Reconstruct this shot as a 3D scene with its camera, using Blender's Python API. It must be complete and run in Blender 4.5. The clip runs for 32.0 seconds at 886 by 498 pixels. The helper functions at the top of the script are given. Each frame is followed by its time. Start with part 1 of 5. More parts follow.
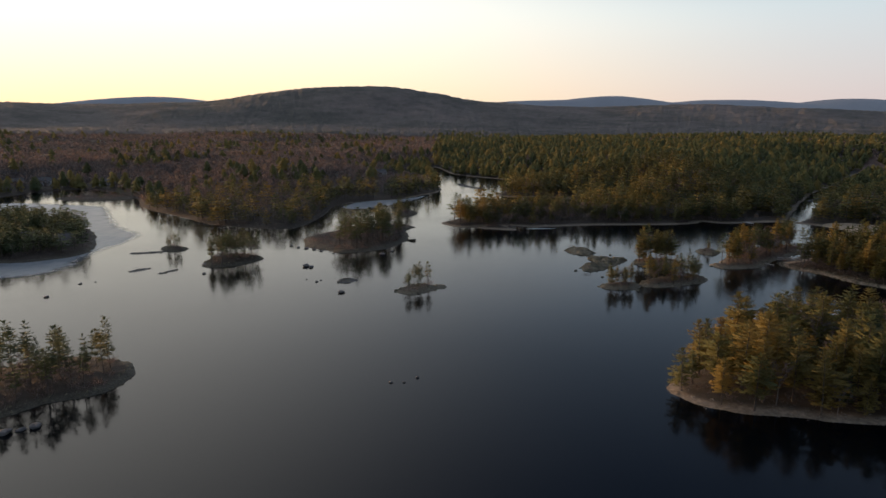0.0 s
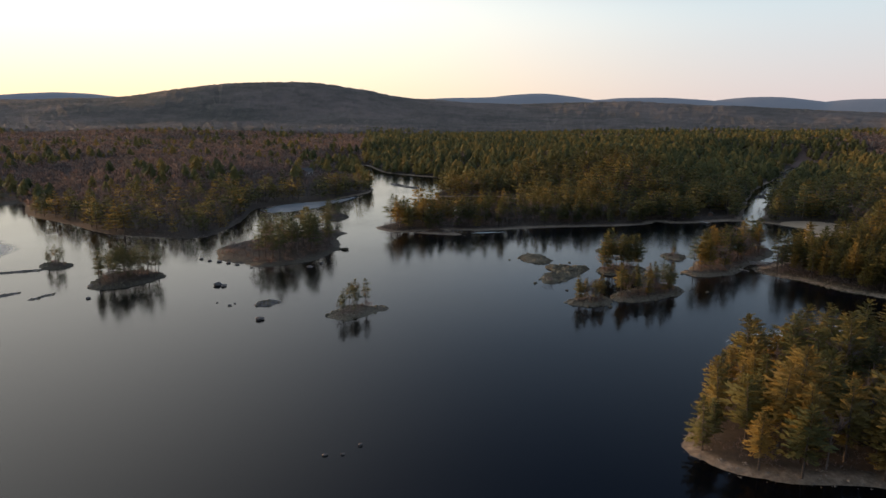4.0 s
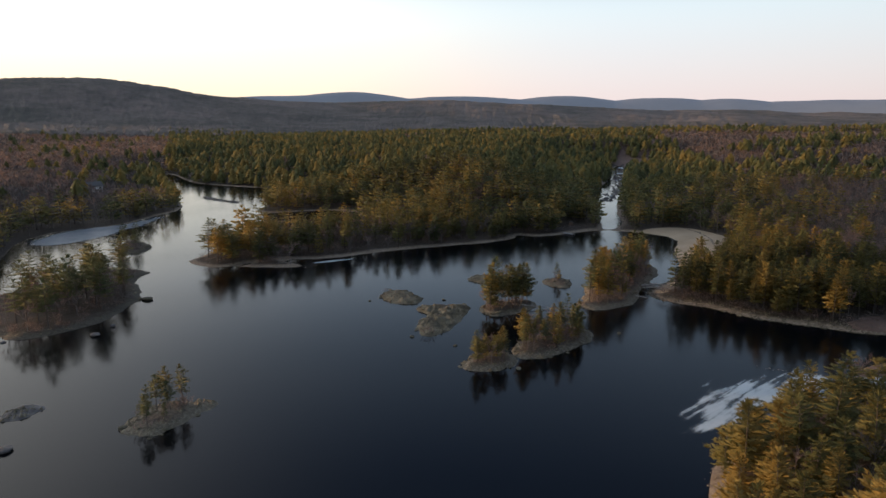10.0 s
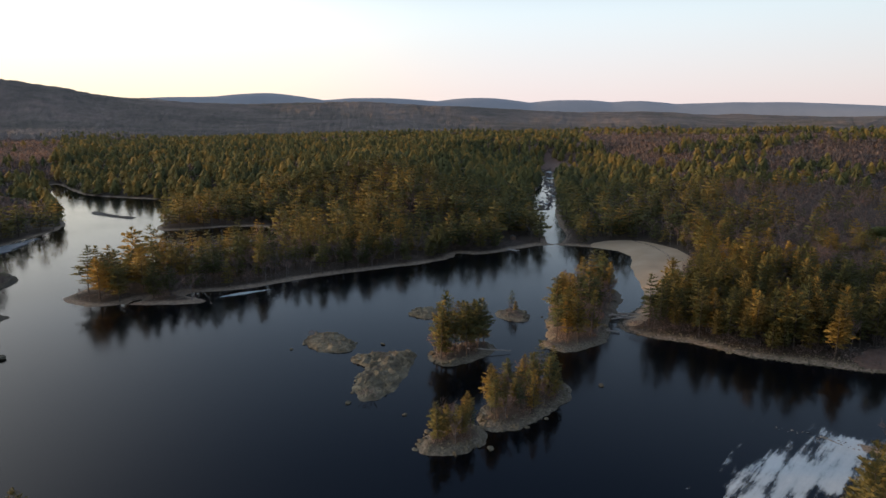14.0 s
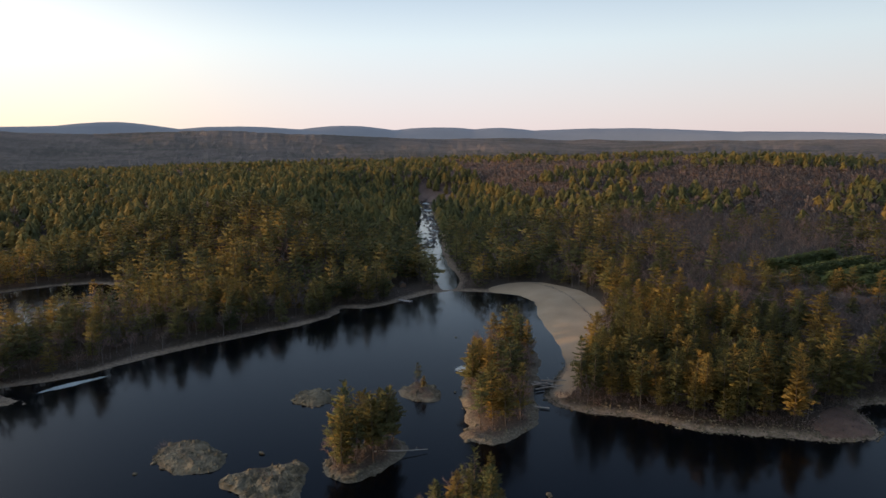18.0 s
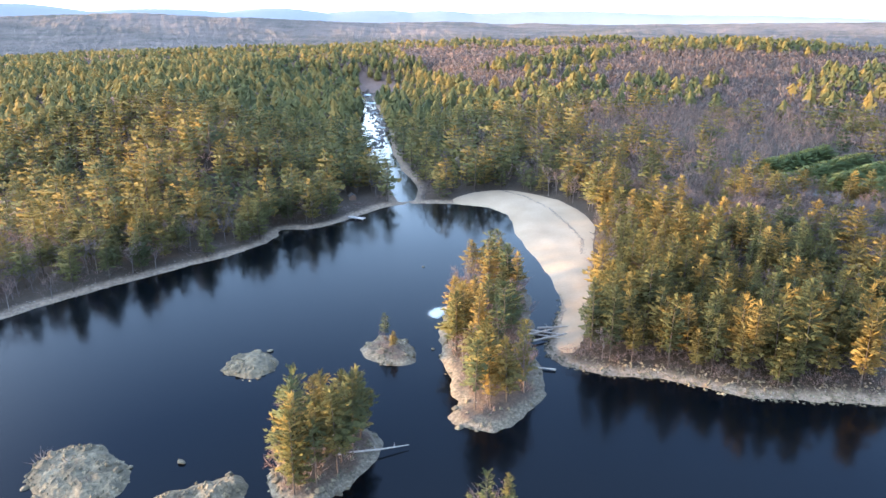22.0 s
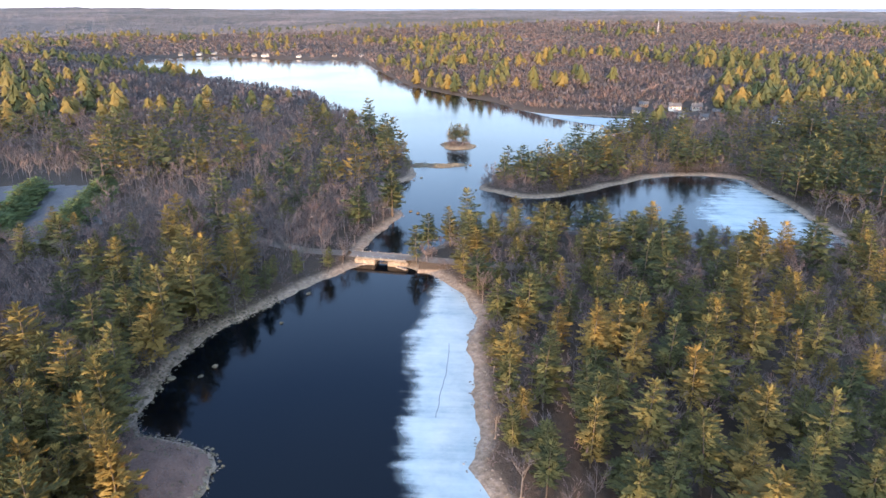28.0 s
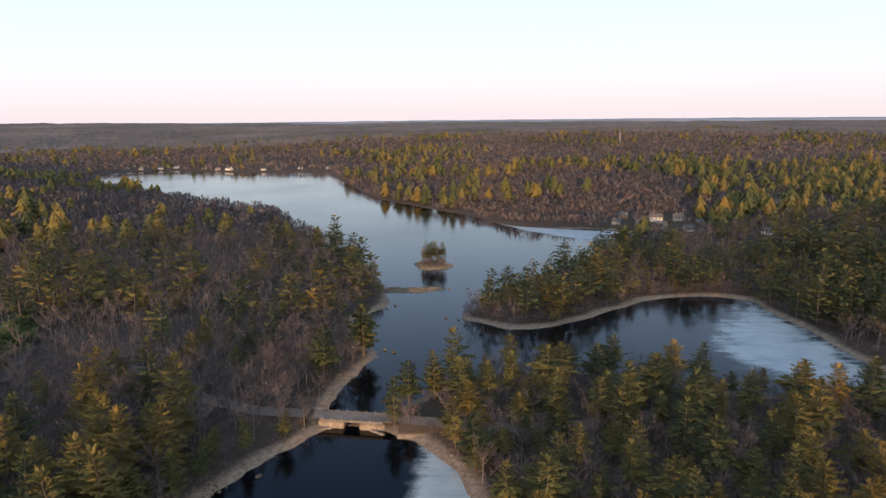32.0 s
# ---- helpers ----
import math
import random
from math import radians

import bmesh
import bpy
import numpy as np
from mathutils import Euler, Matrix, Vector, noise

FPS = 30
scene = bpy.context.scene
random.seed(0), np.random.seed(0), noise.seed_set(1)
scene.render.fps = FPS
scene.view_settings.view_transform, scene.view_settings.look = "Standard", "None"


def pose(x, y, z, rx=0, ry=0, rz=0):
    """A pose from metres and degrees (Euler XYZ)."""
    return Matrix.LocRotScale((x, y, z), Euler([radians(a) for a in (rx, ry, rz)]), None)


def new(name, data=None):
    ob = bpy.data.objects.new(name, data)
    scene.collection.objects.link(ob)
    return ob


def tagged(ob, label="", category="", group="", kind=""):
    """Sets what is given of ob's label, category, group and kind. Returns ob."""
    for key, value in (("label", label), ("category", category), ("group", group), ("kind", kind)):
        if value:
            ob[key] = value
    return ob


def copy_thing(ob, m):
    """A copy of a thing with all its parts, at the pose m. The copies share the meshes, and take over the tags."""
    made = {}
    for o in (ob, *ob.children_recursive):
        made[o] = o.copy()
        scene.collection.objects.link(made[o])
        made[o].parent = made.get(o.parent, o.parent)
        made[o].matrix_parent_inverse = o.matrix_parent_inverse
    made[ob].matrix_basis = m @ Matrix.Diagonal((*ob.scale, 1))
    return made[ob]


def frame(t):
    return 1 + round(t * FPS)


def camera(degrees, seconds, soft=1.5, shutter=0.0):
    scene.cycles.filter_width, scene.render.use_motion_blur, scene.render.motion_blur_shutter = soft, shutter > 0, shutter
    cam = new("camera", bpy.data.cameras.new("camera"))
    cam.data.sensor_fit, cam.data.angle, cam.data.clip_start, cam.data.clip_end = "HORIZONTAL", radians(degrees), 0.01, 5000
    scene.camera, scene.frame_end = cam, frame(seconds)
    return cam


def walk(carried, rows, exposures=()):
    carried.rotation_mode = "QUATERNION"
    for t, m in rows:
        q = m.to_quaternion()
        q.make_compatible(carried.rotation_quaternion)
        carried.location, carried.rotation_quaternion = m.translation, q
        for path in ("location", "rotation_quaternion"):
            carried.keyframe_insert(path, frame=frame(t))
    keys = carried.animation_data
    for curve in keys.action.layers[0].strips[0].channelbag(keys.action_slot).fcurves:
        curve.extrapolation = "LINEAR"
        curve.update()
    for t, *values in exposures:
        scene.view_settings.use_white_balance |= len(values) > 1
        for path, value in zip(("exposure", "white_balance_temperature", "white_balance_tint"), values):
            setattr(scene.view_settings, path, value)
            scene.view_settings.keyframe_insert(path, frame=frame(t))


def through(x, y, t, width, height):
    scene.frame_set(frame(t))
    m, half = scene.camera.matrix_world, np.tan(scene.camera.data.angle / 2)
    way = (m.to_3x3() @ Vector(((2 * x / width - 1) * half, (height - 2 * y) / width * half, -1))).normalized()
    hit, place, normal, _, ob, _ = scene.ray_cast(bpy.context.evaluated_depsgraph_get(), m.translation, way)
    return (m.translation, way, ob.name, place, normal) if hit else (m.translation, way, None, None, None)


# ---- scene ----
# A flight over a half-frozen lake with islets at sunset. x right of the first heading, y ahead, z up from the lake.
cam = camera(65.27, 32.0)


def aim(x, y, z, yaw, pitch, roll):
    return pose(x, y, z, 90 + pitch, 0, yaw) @ pose(0, 0, 0, 0, 0, roll)


PATH = [
    (0, 0.02, 0.02, 60.74, 0.067, -11.244, 0.100),
    (0.5, -0.88, 4.10, 59.96, -2.367, -11.356, 0.003),
    (1, -1.64, 8.41, 59.28, -4.326, -11.471, 0.024),
    (1.5, -2.32, 13.01, 58.76, -5.259, -11.504, 0.052),
    (2, -2.67, 17.90, 58.40, -5.395, -11.444, 0.115),
    (2.5, -2.97, 23.00, 58.15, -5.523, -11.425, 0.101),
    (3, -3.31, 28.19, 57.97, -5.752, -11.420, 0.077),
    (3.5, -3.28, 33.61, 57.87, -5.842, -11.428, 0.112),
    (5.5, -3.54, 54.79, 57.56, -6.361, -11.380, 0.275),
    (6, -3.67, 59.47, 57.57, -6.569, -11.412, 0.177),
    (6.5, -3.57, 64.42, 57.60, -6.619, -11.381, 0.209),
    (7, -3.56, 69.06, 57.73, -6.783, -11.395, 0.133),
    (7.5, -3.44, 73.69, 57.93, -7.505, -11.381, 0.050),
    (8, -3.06, 78.50, 58.20, -9.453, -11.433, 0.022),
    (8.5, -3.19, 83.28, 58.44, -11.663, -11.421, 0.112),
    (9, -3.47, 87.80, 58.64, -13.999, -11.395, 0.188),
    (9.5, -3.57, 92.55, 58.87, -17.231, -11.455, 0.136),
    (10, -3.36, 97.22, 59.08, -20.986, -11.511, 0.113),
    (10.5, -3.12, 101.83, 59.27, -23.888, -11.555, 0.105),
    (11, -2.30, 106.79, 59.41, -26.535, -11.589, 0.135),
    (11.5, -1.04, 111.47, 59.53, -26.730, -11.678, 0.112),
    (12, 0.31, 116.12, 59.62, -26.710, -11.668, 0.086),
    (12.5, 1.42, 120.73, 59.63, -26.824, -11.645, 0.095),
    (13, 2.82, 125.48, 59.58, -27.066, -11.584, 0.087),
    (13.5, 4.66, 130.29, 59.53, -27.315, -11.480, 0.143),
    (14, 5.99, 134.79, 59.59, -27.850, -11.362, 0.171),
    (14.5, 7.36, 139.74, 59.78, -29.149, -11.312, 0.222),
    (15, 8.95, 144.23, 60.10, -32.298, -11.354, 0.156),
    (15.5, 10.27, 148.63, 60.46, -35.710, -11.444, 0.032),
    (17.5, 17.03, 165.09, 62.01, -38.697, -9.258, -0.336),
    (18, 19.21, 169.25, 62.06, -38.800, -9.190, -0.334),
    (18.5, 21.86, 173.63, 61.87, -38.834, -9.084, -0.335),
    (19, 24.55, 178.01, 61.62, -38.865, -8.938, -0.308),
    (19.5, 27.04, 182.67, 61.49, -39.008, -11.484, -0.274),
    (20, 29.61, 187.38, 61.39, -39.065, -16.928, -0.331),
    (20.5, 32.33, 191.96, 61.30, -39.112, -18.565, -0.361),
    (21, 34.77, 196.30, 61.16, -39.445, -18.477, -0.310),
    (21.5, 37.45, 200.61, 60.98, -40.642, -18.375, -0.301),
    (22, 40.23, 204.83, 60.74, -43.853, -18.282, -0.336),
    (22.5, 43.17, 208.80, 60.50, -51.171, -18.228, -0.340),
    (23, 46.03, 213.05, 60.29, -60.535, -18.292, -0.287),
    (23.5, 49.30, 217.25, 60.15, -69.094, -18.454, -0.174),
    (24, 53.01, 220.75, 60.16, -76.916, -18.677, -0.125),
    (24.5, 56.63, 223.79, 60.49, -84.942, -18.918, -0.118),
    (25, 60.31, 226.19, 61.01, -93.326, -19.153, -0.158),
    (25.5, 63.93, 228.01, 61.46, -102.480, -19.319, -0.128),
    (26, 68.24, 229.25, 61.71, -111.091, -19.433, -0.021),
    (26.5, 72.46, 229.63, 61.81, -114.893, -19.501, -0.064),
    (28.5, 89.23, 227.89, 61.69, -119.131, -19.560, -0.004),
    (29, 93.07, 226.86, 61.60, -120.864, -19.531, 0.019),
    (29.5, 96.99, 225.39, 61.51, -121.975, -19.543, -0.023),
    (30, 100.86, 223.85, 61.42, -121.790, -19.246, -0.131),
    (30.5, 104.38, 222.14, 61.37, -121.531, -18.203, -0.267),
    (31, 107.55, 220.23, 61.44, -121.208, -16.918, -0.404),
    (31.5, 110.45, 218.76, 61.70, -121.055, -15.339, -0.459),
    (32, 113.26, 217.16, 62.07, -120.882, -10.956, -0.587),
]
EXPOSURES = [(0.0, 0.1, 6500, 10), (6.0, 0.28, 6500, 10), (13.0, 0.5, 6500, 10), (19.0, 0.4, 6500, 10), (19.5, 0.65, 6400, 10), (20.0, 1.45, 6150, 9), (20.6, 2.85, 5600, 8), (24.0, 2.7, 5500, 8), (26.0, 2.2, 5450, 9), (28.5, 2.15, 5450, 10), (30.0, 2.05, 5450, 10), (31.0, 1.58, 5600, 11), (32.0, 0.9, 6150, 11)]
walk(cam, [(t, aim(*row)) for t, *row in PATH], EXPOSURES)

# ---- light ----
SUN_SIDE = -55.0  # degrees clockwise from +y
SUN_HIGH = 5.0
SKY_STRENGTH, SKY_SHARE = 1.0, 0.02
HAZE_FAR = [(0.0, (0.64, 0.54, 0.54)), (0.05, (0.67, 0.61, 0.59)), (0.13, (0.58, 0.65, 0.69)), (0.25, (0.4, 0.52, 0.68)), (0.5, (0.12, 0.185, 0.34)), (1.0, (0.38, 0.46, 0.6))]
HAZE_SUN = [(0.0, (1.15, 0.85, 0.5)), (0.05, (1.2, 0.98, 0.62)), (0.13, (1.15, 1.08, 0.92)), (0.25, (1.3, 1.25, 1.15)), (0.5, (1.5, 1.46, 1.38)), (1.0, (0.38, 0.46, 0.6))]
world = bpy.data.worlds.new("evening_sky")
scene.world = world
world.use_nodes = True
wn, wl = world.node_tree.nodes, world.node_tree.links
wn.clear()
sky = wn.new("ShaderNodeTexSky")
sky.sky_type = "NISHITA"
sky.sun_disc = False
sky.sun_elevation = radians(SUN_HIGH)
sky.sun_rotation = radians(SUN_SIDE)
sky.altitude = 100
sky.air_density, sky.dust_density, sky.ozone_density = 1.0, 1.0, 2.0
# thin evening haze: pale overhead, peach along the horizon, yellow towards the sun
where = wn.new("ShaderNodeTexCoord").outputs["Generated"]
up = wn.new("ShaderNodeSeparateXYZ")
wl.new(where, up.inputs[0])
hazes = []
for stops in (HAZE_FAR, HAZE_SUN):
    haze = wn.new("ShaderNodeValToRGB")
    for el, (at, col) in zip([haze.color_ramp.elements[0], haze.color_ramp.elements[1], *(haze.color_ramp.elements.new(0.5) for _ in range(4))], stops):
        el.position, el.color = at, (*col, 1)
    wl.new(up.outputs["Z"], haze.inputs["Fac"])
    hazes.append(haze)
toward = wn.new("ShaderNodeVectorMath")
toward.operation = "DOT_PRODUCT"
toward.inputs[1].default_value = (math.sin(radians(SUN_SIDE)), math.cos(radians(SUN_SIDE)), 0.02)
wl.new(where, toward.inputs[0])
glow = wn.new("ShaderNodeMapRange")
glow.interpolation_type = "SMOOTHERSTEP"
glow.inputs["From Min"].default_value, glow.inputs["From Max"].default_value = -0.1, 1.0
wl.new(toward.outputs["Value"], glow.inputs["Value"])
warm = wn.new("ShaderNodeMix")
warm.data_type, warm.blend_type = "RGBA", "MIX"
wl.new(hazes[1].outputs["Color"], warm.inputs["B"])
wl.new(hazes[0].outputs["Color"], warm.inputs["A"])
# higher up the glow draws in round the sun
high = wn.new("ShaderNodeMapRange")
high.interpolation_type = "SMOOTHSTEP"
high.inputs["From Min"].default_value, high.inputs["From Max"].default_value = 0.1, 0.35
wl.new(up.outputs["Z"], high.inputs["Value"])
power = wn.new("ShaderNodeMath")
power.operation = "MULTIPLY_ADD"
power.inputs[1].default_value, power.inputs[2].default_value = 2.0, 1.0
wl.new(high.outputs[0], power.inputs[0])
narrow = wn.new("ShaderNodeMath")
narrow.operation = "POWER"
wl.new(glow.outputs[0], narrow.inputs[0])
wl.new(power.outputs[0], narrow.inputs[1])
wl.new(narrow.outputs[0], warm.inputs["Factor"])
# the sky is deepest at right angles to the sun
square = wn.new("ShaderNodeMath")
square.operation = "MULTIPLY"
wl.new(toward.outputs["Value"], square.inputs[0])
wl.new(toward.outputs["Value"], square.inputs[1])
deep = wn.new("ShaderNodeMapRange")
deep.inputs["To Min"].default_value, deep.inputs["To Max"].default_value = 0.55, 1.0
wl.new(square.outputs[0], deep.inputs["Value"])
# and duskier away from it
dusk = wn.new("ShaderNodeMapRange")
dusk.interpolation_type = "SMOOTHSTEP"
dusk.inputs["From Min"].default_value, dusk.inputs["From Max"].default_value = -0.9, 0.1
dusk.inputs["To Min"].default_value, dusk.inputs["To Max"].default_value = 0.8, 1.0
wl.new(toward.outputs["Value"], dusk.inputs["Value"])
dim = wn.new("ShaderNodeMix")
dim.data_type, dim.blend_type = "RGBA", "MULTIPLY"
dim.inputs["Factor"].default_value = 1.0
wl.new(warm.outputs["Result"], dim.inputs["A"])
wl.new(dusk.outputs[0], dim.inputs["B"])
shade = wn.new("ShaderNodeMix")
shade.data_type, shade.blend_type = "RGBA", "MULTIPLY"
wl.new(high.outputs[0], shade.inputs["Factor"])
wl.new(dim.outputs["Result"], shade.inputs["A"])
wl.new(deep.outputs[0], shade.inputs["B"])
both = wn.new("ShaderNodeMix")
both.data_type, both.blend_type = "RGBA", "ADD"
both.inputs["Factor"].default_value = SKY_SHARE
wl.new(shade.outputs["Result"], both.inputs["A"])
wl.new(sky.outputs[0], both.inputs["B"])
back = wn.new("ShaderNodeBackground")
back.inputs["Strength"].default_value = SKY_STRENGTH
wout = wn.new("ShaderNodeOutputWorld")
wl.new(both.outputs["Result"], back.inputs[0])
wl.new(back.outputs[0], wout.inputs[0])
sun = new("sun", bpy.data.lights.new("sun", "SUN"))
sun.data.energy, sun.data.angle, sun.data.color = 3.4, radians(1.5), (1.0, 0.54, 0.22)
sun_way = Vector((math.sin(radians(SUN_SIDE)) * math.cos(radians(SUN_HIGH)), math.cos(radians(SUN_SIDE)) * math.cos(radians(SUN_HIGH)), math.sin(radians(SUN_HIGH))))
sun.matrix_world = Matrix.Translation((0, 0, 300)) @ sun_way.to_track_quat("Z", "Y").to_matrix().to_4x4()

# ---- materials ----


def material(name, rough=0.8):
    m = bpy.data.materials.new(name)
    m.use_nodes = True
    nodes, links = m.node_tree.nodes, m.node_tree.links
    bsdf = nodes["Principled BSDF"]
    bsdf.inputs["Roughness"].default_value = rough
    return m, nodes, links, bsdf


def noise_node(nodes, links, scale, detail=4.0, rough=0.6, vector=None):
    n = nodes.new("ShaderNodeTexNoise")
    n.inputs["Scale"].default_value, n.inputs["Detail"].default_value, n.inputs["Roughness"].default_value = scale, detail, rough
    if vector is not None:
        links.new(vector, n.inputs["Vector"])
    return n.outputs["Fac"]


def place_node(nodes):
    return nodes.new("ShaderNodeNewGeometry").outputs["Position"]


def ramp(nodes, links, fac, *stops):
    r = nodes.new("ShaderNodeValToRGB")
    e = r.color_ramp.elements
    while len(e) < len(stops):
        e.new(0.5)
    for el, (at, col) in zip(e, stops):
        el.position, el.color = at, (*col, 1)
    links.new(fac, r.inputs["Fac"])
    return r.outputs["Color"]


def mixed(nodes, links, fac, a, b, how="MIX"):
    m = nodes.new("ShaderNodeMix")
    m.data_type, m.blend_type = "RGBA", how
    for socket, value in ((m.inputs["Factor"], fac), (m.inputs["A"], a), (m.inputs["B"], b)):
        if isinstance(value, bpy.types.NodeSocket):
            links.new(value, socket)
        elif isinstance(value, (int, float)):
            socket.default_value = value
        else:
            socket.default_value = (*value, 1)
    return m.outputs["Result"]


def maths(nodes, links, how, a, b=0.0, clamp=False):
    m = nodes.new("ShaderNodeMath")
    m.operation, m.use_clamp = how, clamp
    for socket, value in zip(m.inputs, (a, b)):
        if isinstance(value, (int, float)):
            socket.default_value = value
        else:
            links.new(value, socket)
    return m.outputs[0]


def span(nodes, links, value, low, high):
    m = nodes.new("ShaderNodeMapRange")
    m.interpolation_type = "SMOOTHSTEP"
    m.inputs["From Min"].default_value, m.inputs["From Max"].default_value = low, high
    links.new(value, m.inputs["Value"])
    return m.outputs["Result"]


def bump(nodes, links, bsdf, height, strength, distance):
    b = nodes.new("ShaderNodeBump")
    b.inputs["Strength"].default_value, b.inputs["Distance"].default_value = strength, distance
    links.new(height, b.inputs["Height"])
    links.new(b.outputs[0], bsdf.inputs["Normal"])


def own_tint(nodes, links):
    """0 to 1, one value a tree: the tree's own number, shifted by the object's."""
    a = nodes.new("ShaderNodeAttribute")
    a.attribute_name = "tint"
    o = nodes.new("ShaderNodeObjectInfo")
    return maths(nodes, links, "FRACT", maths(nodes, links, "ADD", a.outputs["Fac"], o.outputs["Random"]))


def foliage(name, dark, mid, gold, through=0.2):
    m, nodes, links, bsdf = material(name, 0.75)
    where = place_node(nodes)
    island = nodes.new("ShaderNodeNewGeometry").outputs["Random Per Island"]
    stand = noise_node(nodes, links, 0.02, 2.0, 0.5, where)
    t = maths(nodes, links, "ADD", maths(nodes, links, "MULTIPLY", own_tint(nodes, links), 0.55), maths(nodes, links, "MULTIPLY", stand, 0.45))
    col = ramp(nodes, links, t, (0.2, dark), (0.5, mid), (0.85, gold))
    col = mixed(nodes, links, maths(nodes, links, "MULTIPLY", island, 0.35), col, mixed(nodes, links, 1.0, col, (1.5, 1.35, 1.1), "MULTIPLY"))
    needles = noise_node(nodes, links, 2.6, 5.0, 0.75, where)
    col = mixed(nodes, links, 1.0, col, ramp(nodes, links, needles, (0.36, (0.68, 0.7, 0.72)), (0.5, (1.0, 1.0, 1.0)), (0.66, (1.4, 1.34, 1.25))), "MULTIPLY")
    links.new(col, bsdf.inputs["Base Color"])
    bump(nodes, links, bsdf, needles, 0.5, 0.3)
    bsdf.inputs["Specular IOR Level"].default_value = 0.15
    tr = nodes.new("ShaderNodeBsdfTranslucent")
    links.new(col, tr.inputs["Color"])
    mx = nodes.new("ShaderNodeMixShader")
    mx.inputs[0].default_value = through
    out = nodes["Material Output"]
    links.new(bsdf.outputs[0], mx.inputs[1])
    links.new(tr.outputs[0], mx.inputs[2])
    links.new(mx.outputs[0], out.inputs["Surface"])
    return m


PINE = foliage("pine_needles", (0.07, 0.088, 0.044), (0.138, 0.137, 0.054), (0.255, 0.186, 0.058), 0.28)
SPRUCE = foliage("plantation_needles", (0.1, 0.135, 0.055), (0.125, 0.16, 0.062), (0.15, 0.17, 0.065))


def twig_material():
    m, nodes, links, bsdf = material("bare_twigs", 0.9)
    where = place_node(nodes)
    stand = noise_node(nodes, links, 0.012, 3.0, 0.55, where)
    t = maths(nodes, links, "ADD", maths(nodes, links, "MULTIPLY", own_tint(nodes, links), 0.4), maths(nodes, links, "MULTIPLY", stand, 0.6))
    col = ramp(nodes, links, t, (0.3, (0.135, 0.127, 0.13)), (0.48, (0.188, 0.16, 0.156)), (0.66, (0.235, 0.175, 0.16)))
    squash = nodes.new("ShaderNodeVectorMath")
    squash.operation = "MULTIPLY"
    squash.inputs[1].default_value = (1.0, 1.0, 0.3)
    links.new(where, squash.inputs[0])
    fine = noise_node(nodes, links, 1.7, 3.0, 0.7, squash.outputs[0])
    links.new(mixed(nodes, links, 1.0, col, ramp(nodes, links, fine, (0.38, (0.72, 0.72, 0.73)), (0.5, (1.0, 1.0, 1.0)), (0.64, (1.3, 1.28, 1.25))), "MULTIPLY"), bsdf.inputs["Base Color"])
    bsdf.inputs["Specular IOR Level"].default_value = 0.1
    tr = nodes.new("ShaderNodeBsdfTranslucent")
    links.new(bsdf.inputs["Base Color"].links[0].from_socket, tr.inputs["Color"])
    mx = nodes.new("ShaderNodeMixShader")
    mx.inputs[0].default_value = 0.4
    links.new(bsdf.outputs[0], mx.inputs[1])
    links.new(tr.outputs[0], mx.inputs[2])
    links.new(mx.outputs[0], nodes["Material Output"].inputs["Surface"])
    return m


TWIG = twig_material()
# darker, less gold needles: the islet pines' backlit side put into the colour
PITCH_BACKLIT = foliage("backlit_pitch_pine_needles", (0.06, 0.085, 0.045), (0.09, 0.108, 0.05), (0.135, 0.13, 0.056), 0.2)


def bark(name, a, b):
    m, nodes, links, bsdf = material(name, 0.9)
    n = noise_node(nodes, links, 3.0, 5.0, 0.6, place_node(nodes))
    links.new(ramp(nodes, links, n, (0.3, a), (0.7, b)), bsdf.inputs["Base Color"])
    bump(nodes, links, bsdf, n, 0.5, 0.05)
    return m


PINE_BARK = bark("pine_bark", (0.05, 0.042, 0.036), (0.11, 0.09, 0.078))
GREY_BARK = bark("grey_bark", (0.09, 0.08, 0.078), (0.19, 0.172, 0.166))
DRIFT = bark("weathered_driftwood", (0.28, 0.25, 0.22), (0.48, 0.44, 0.4))


def ground_material():
    m, nodes, links, bsdf = material("forest_floor_and_shore", 0.95)
    where = place_node(nodes)
    high = nodes.new("ShaderNodeSeparateXYZ")
    links.new(where, high.inputs[0])
    broad, fine = noise_node(nodes, links, 0.05, 4.0, 0.6, where), noise_node(nodes, links, 0.9, 6.0, 0.7, where)
    litter = ramp(nodes, links, maths(nodes, links, "ADD", maths(nodes, links, "MULTIPLY", broad, 0.5), maths(nodes, links, "MULTIPLY", fine, 0.5)), (0.35, (0.035, 0.028, 0.022)), (0.55, (0.06, 0.046, 0.034)), (0.7, (0.1, 0.074, 0.052)))
    gravel = ramp(nodes, links, fine, (0.3, (0.13, 0.1, 0.072)), (0.5, (0.24, 0.19, 0.14)), (0.68, (0.37, 0.3, 0.225)))
    edge = maths(nodes, links, "ADD", high.outputs["Z"], maths(nodes, links, "MULTIPLY", broad, 0.7))
    # the western shores are mud and litter down to the water
    edge = maths(nodes, links, "SUBTRACT", edge, maths(nodes, links, "MULTIPLY", maths(nodes, links, "SUBTRACT", span(nodes, links, high.outputs["X"], -70, 10), span(nodes, links, high.outputs["X"], 340, 460)), 0.6))
    links.new(mixed(nodes, links, span(nodes, links, edge, 0.05, 0.5), gravel, litter), bsdf.inputs["Base Color"])
    bump(nodes, links, bsdf, fine, 0.8, 0.4)
    return m


GROUND = ground_material()


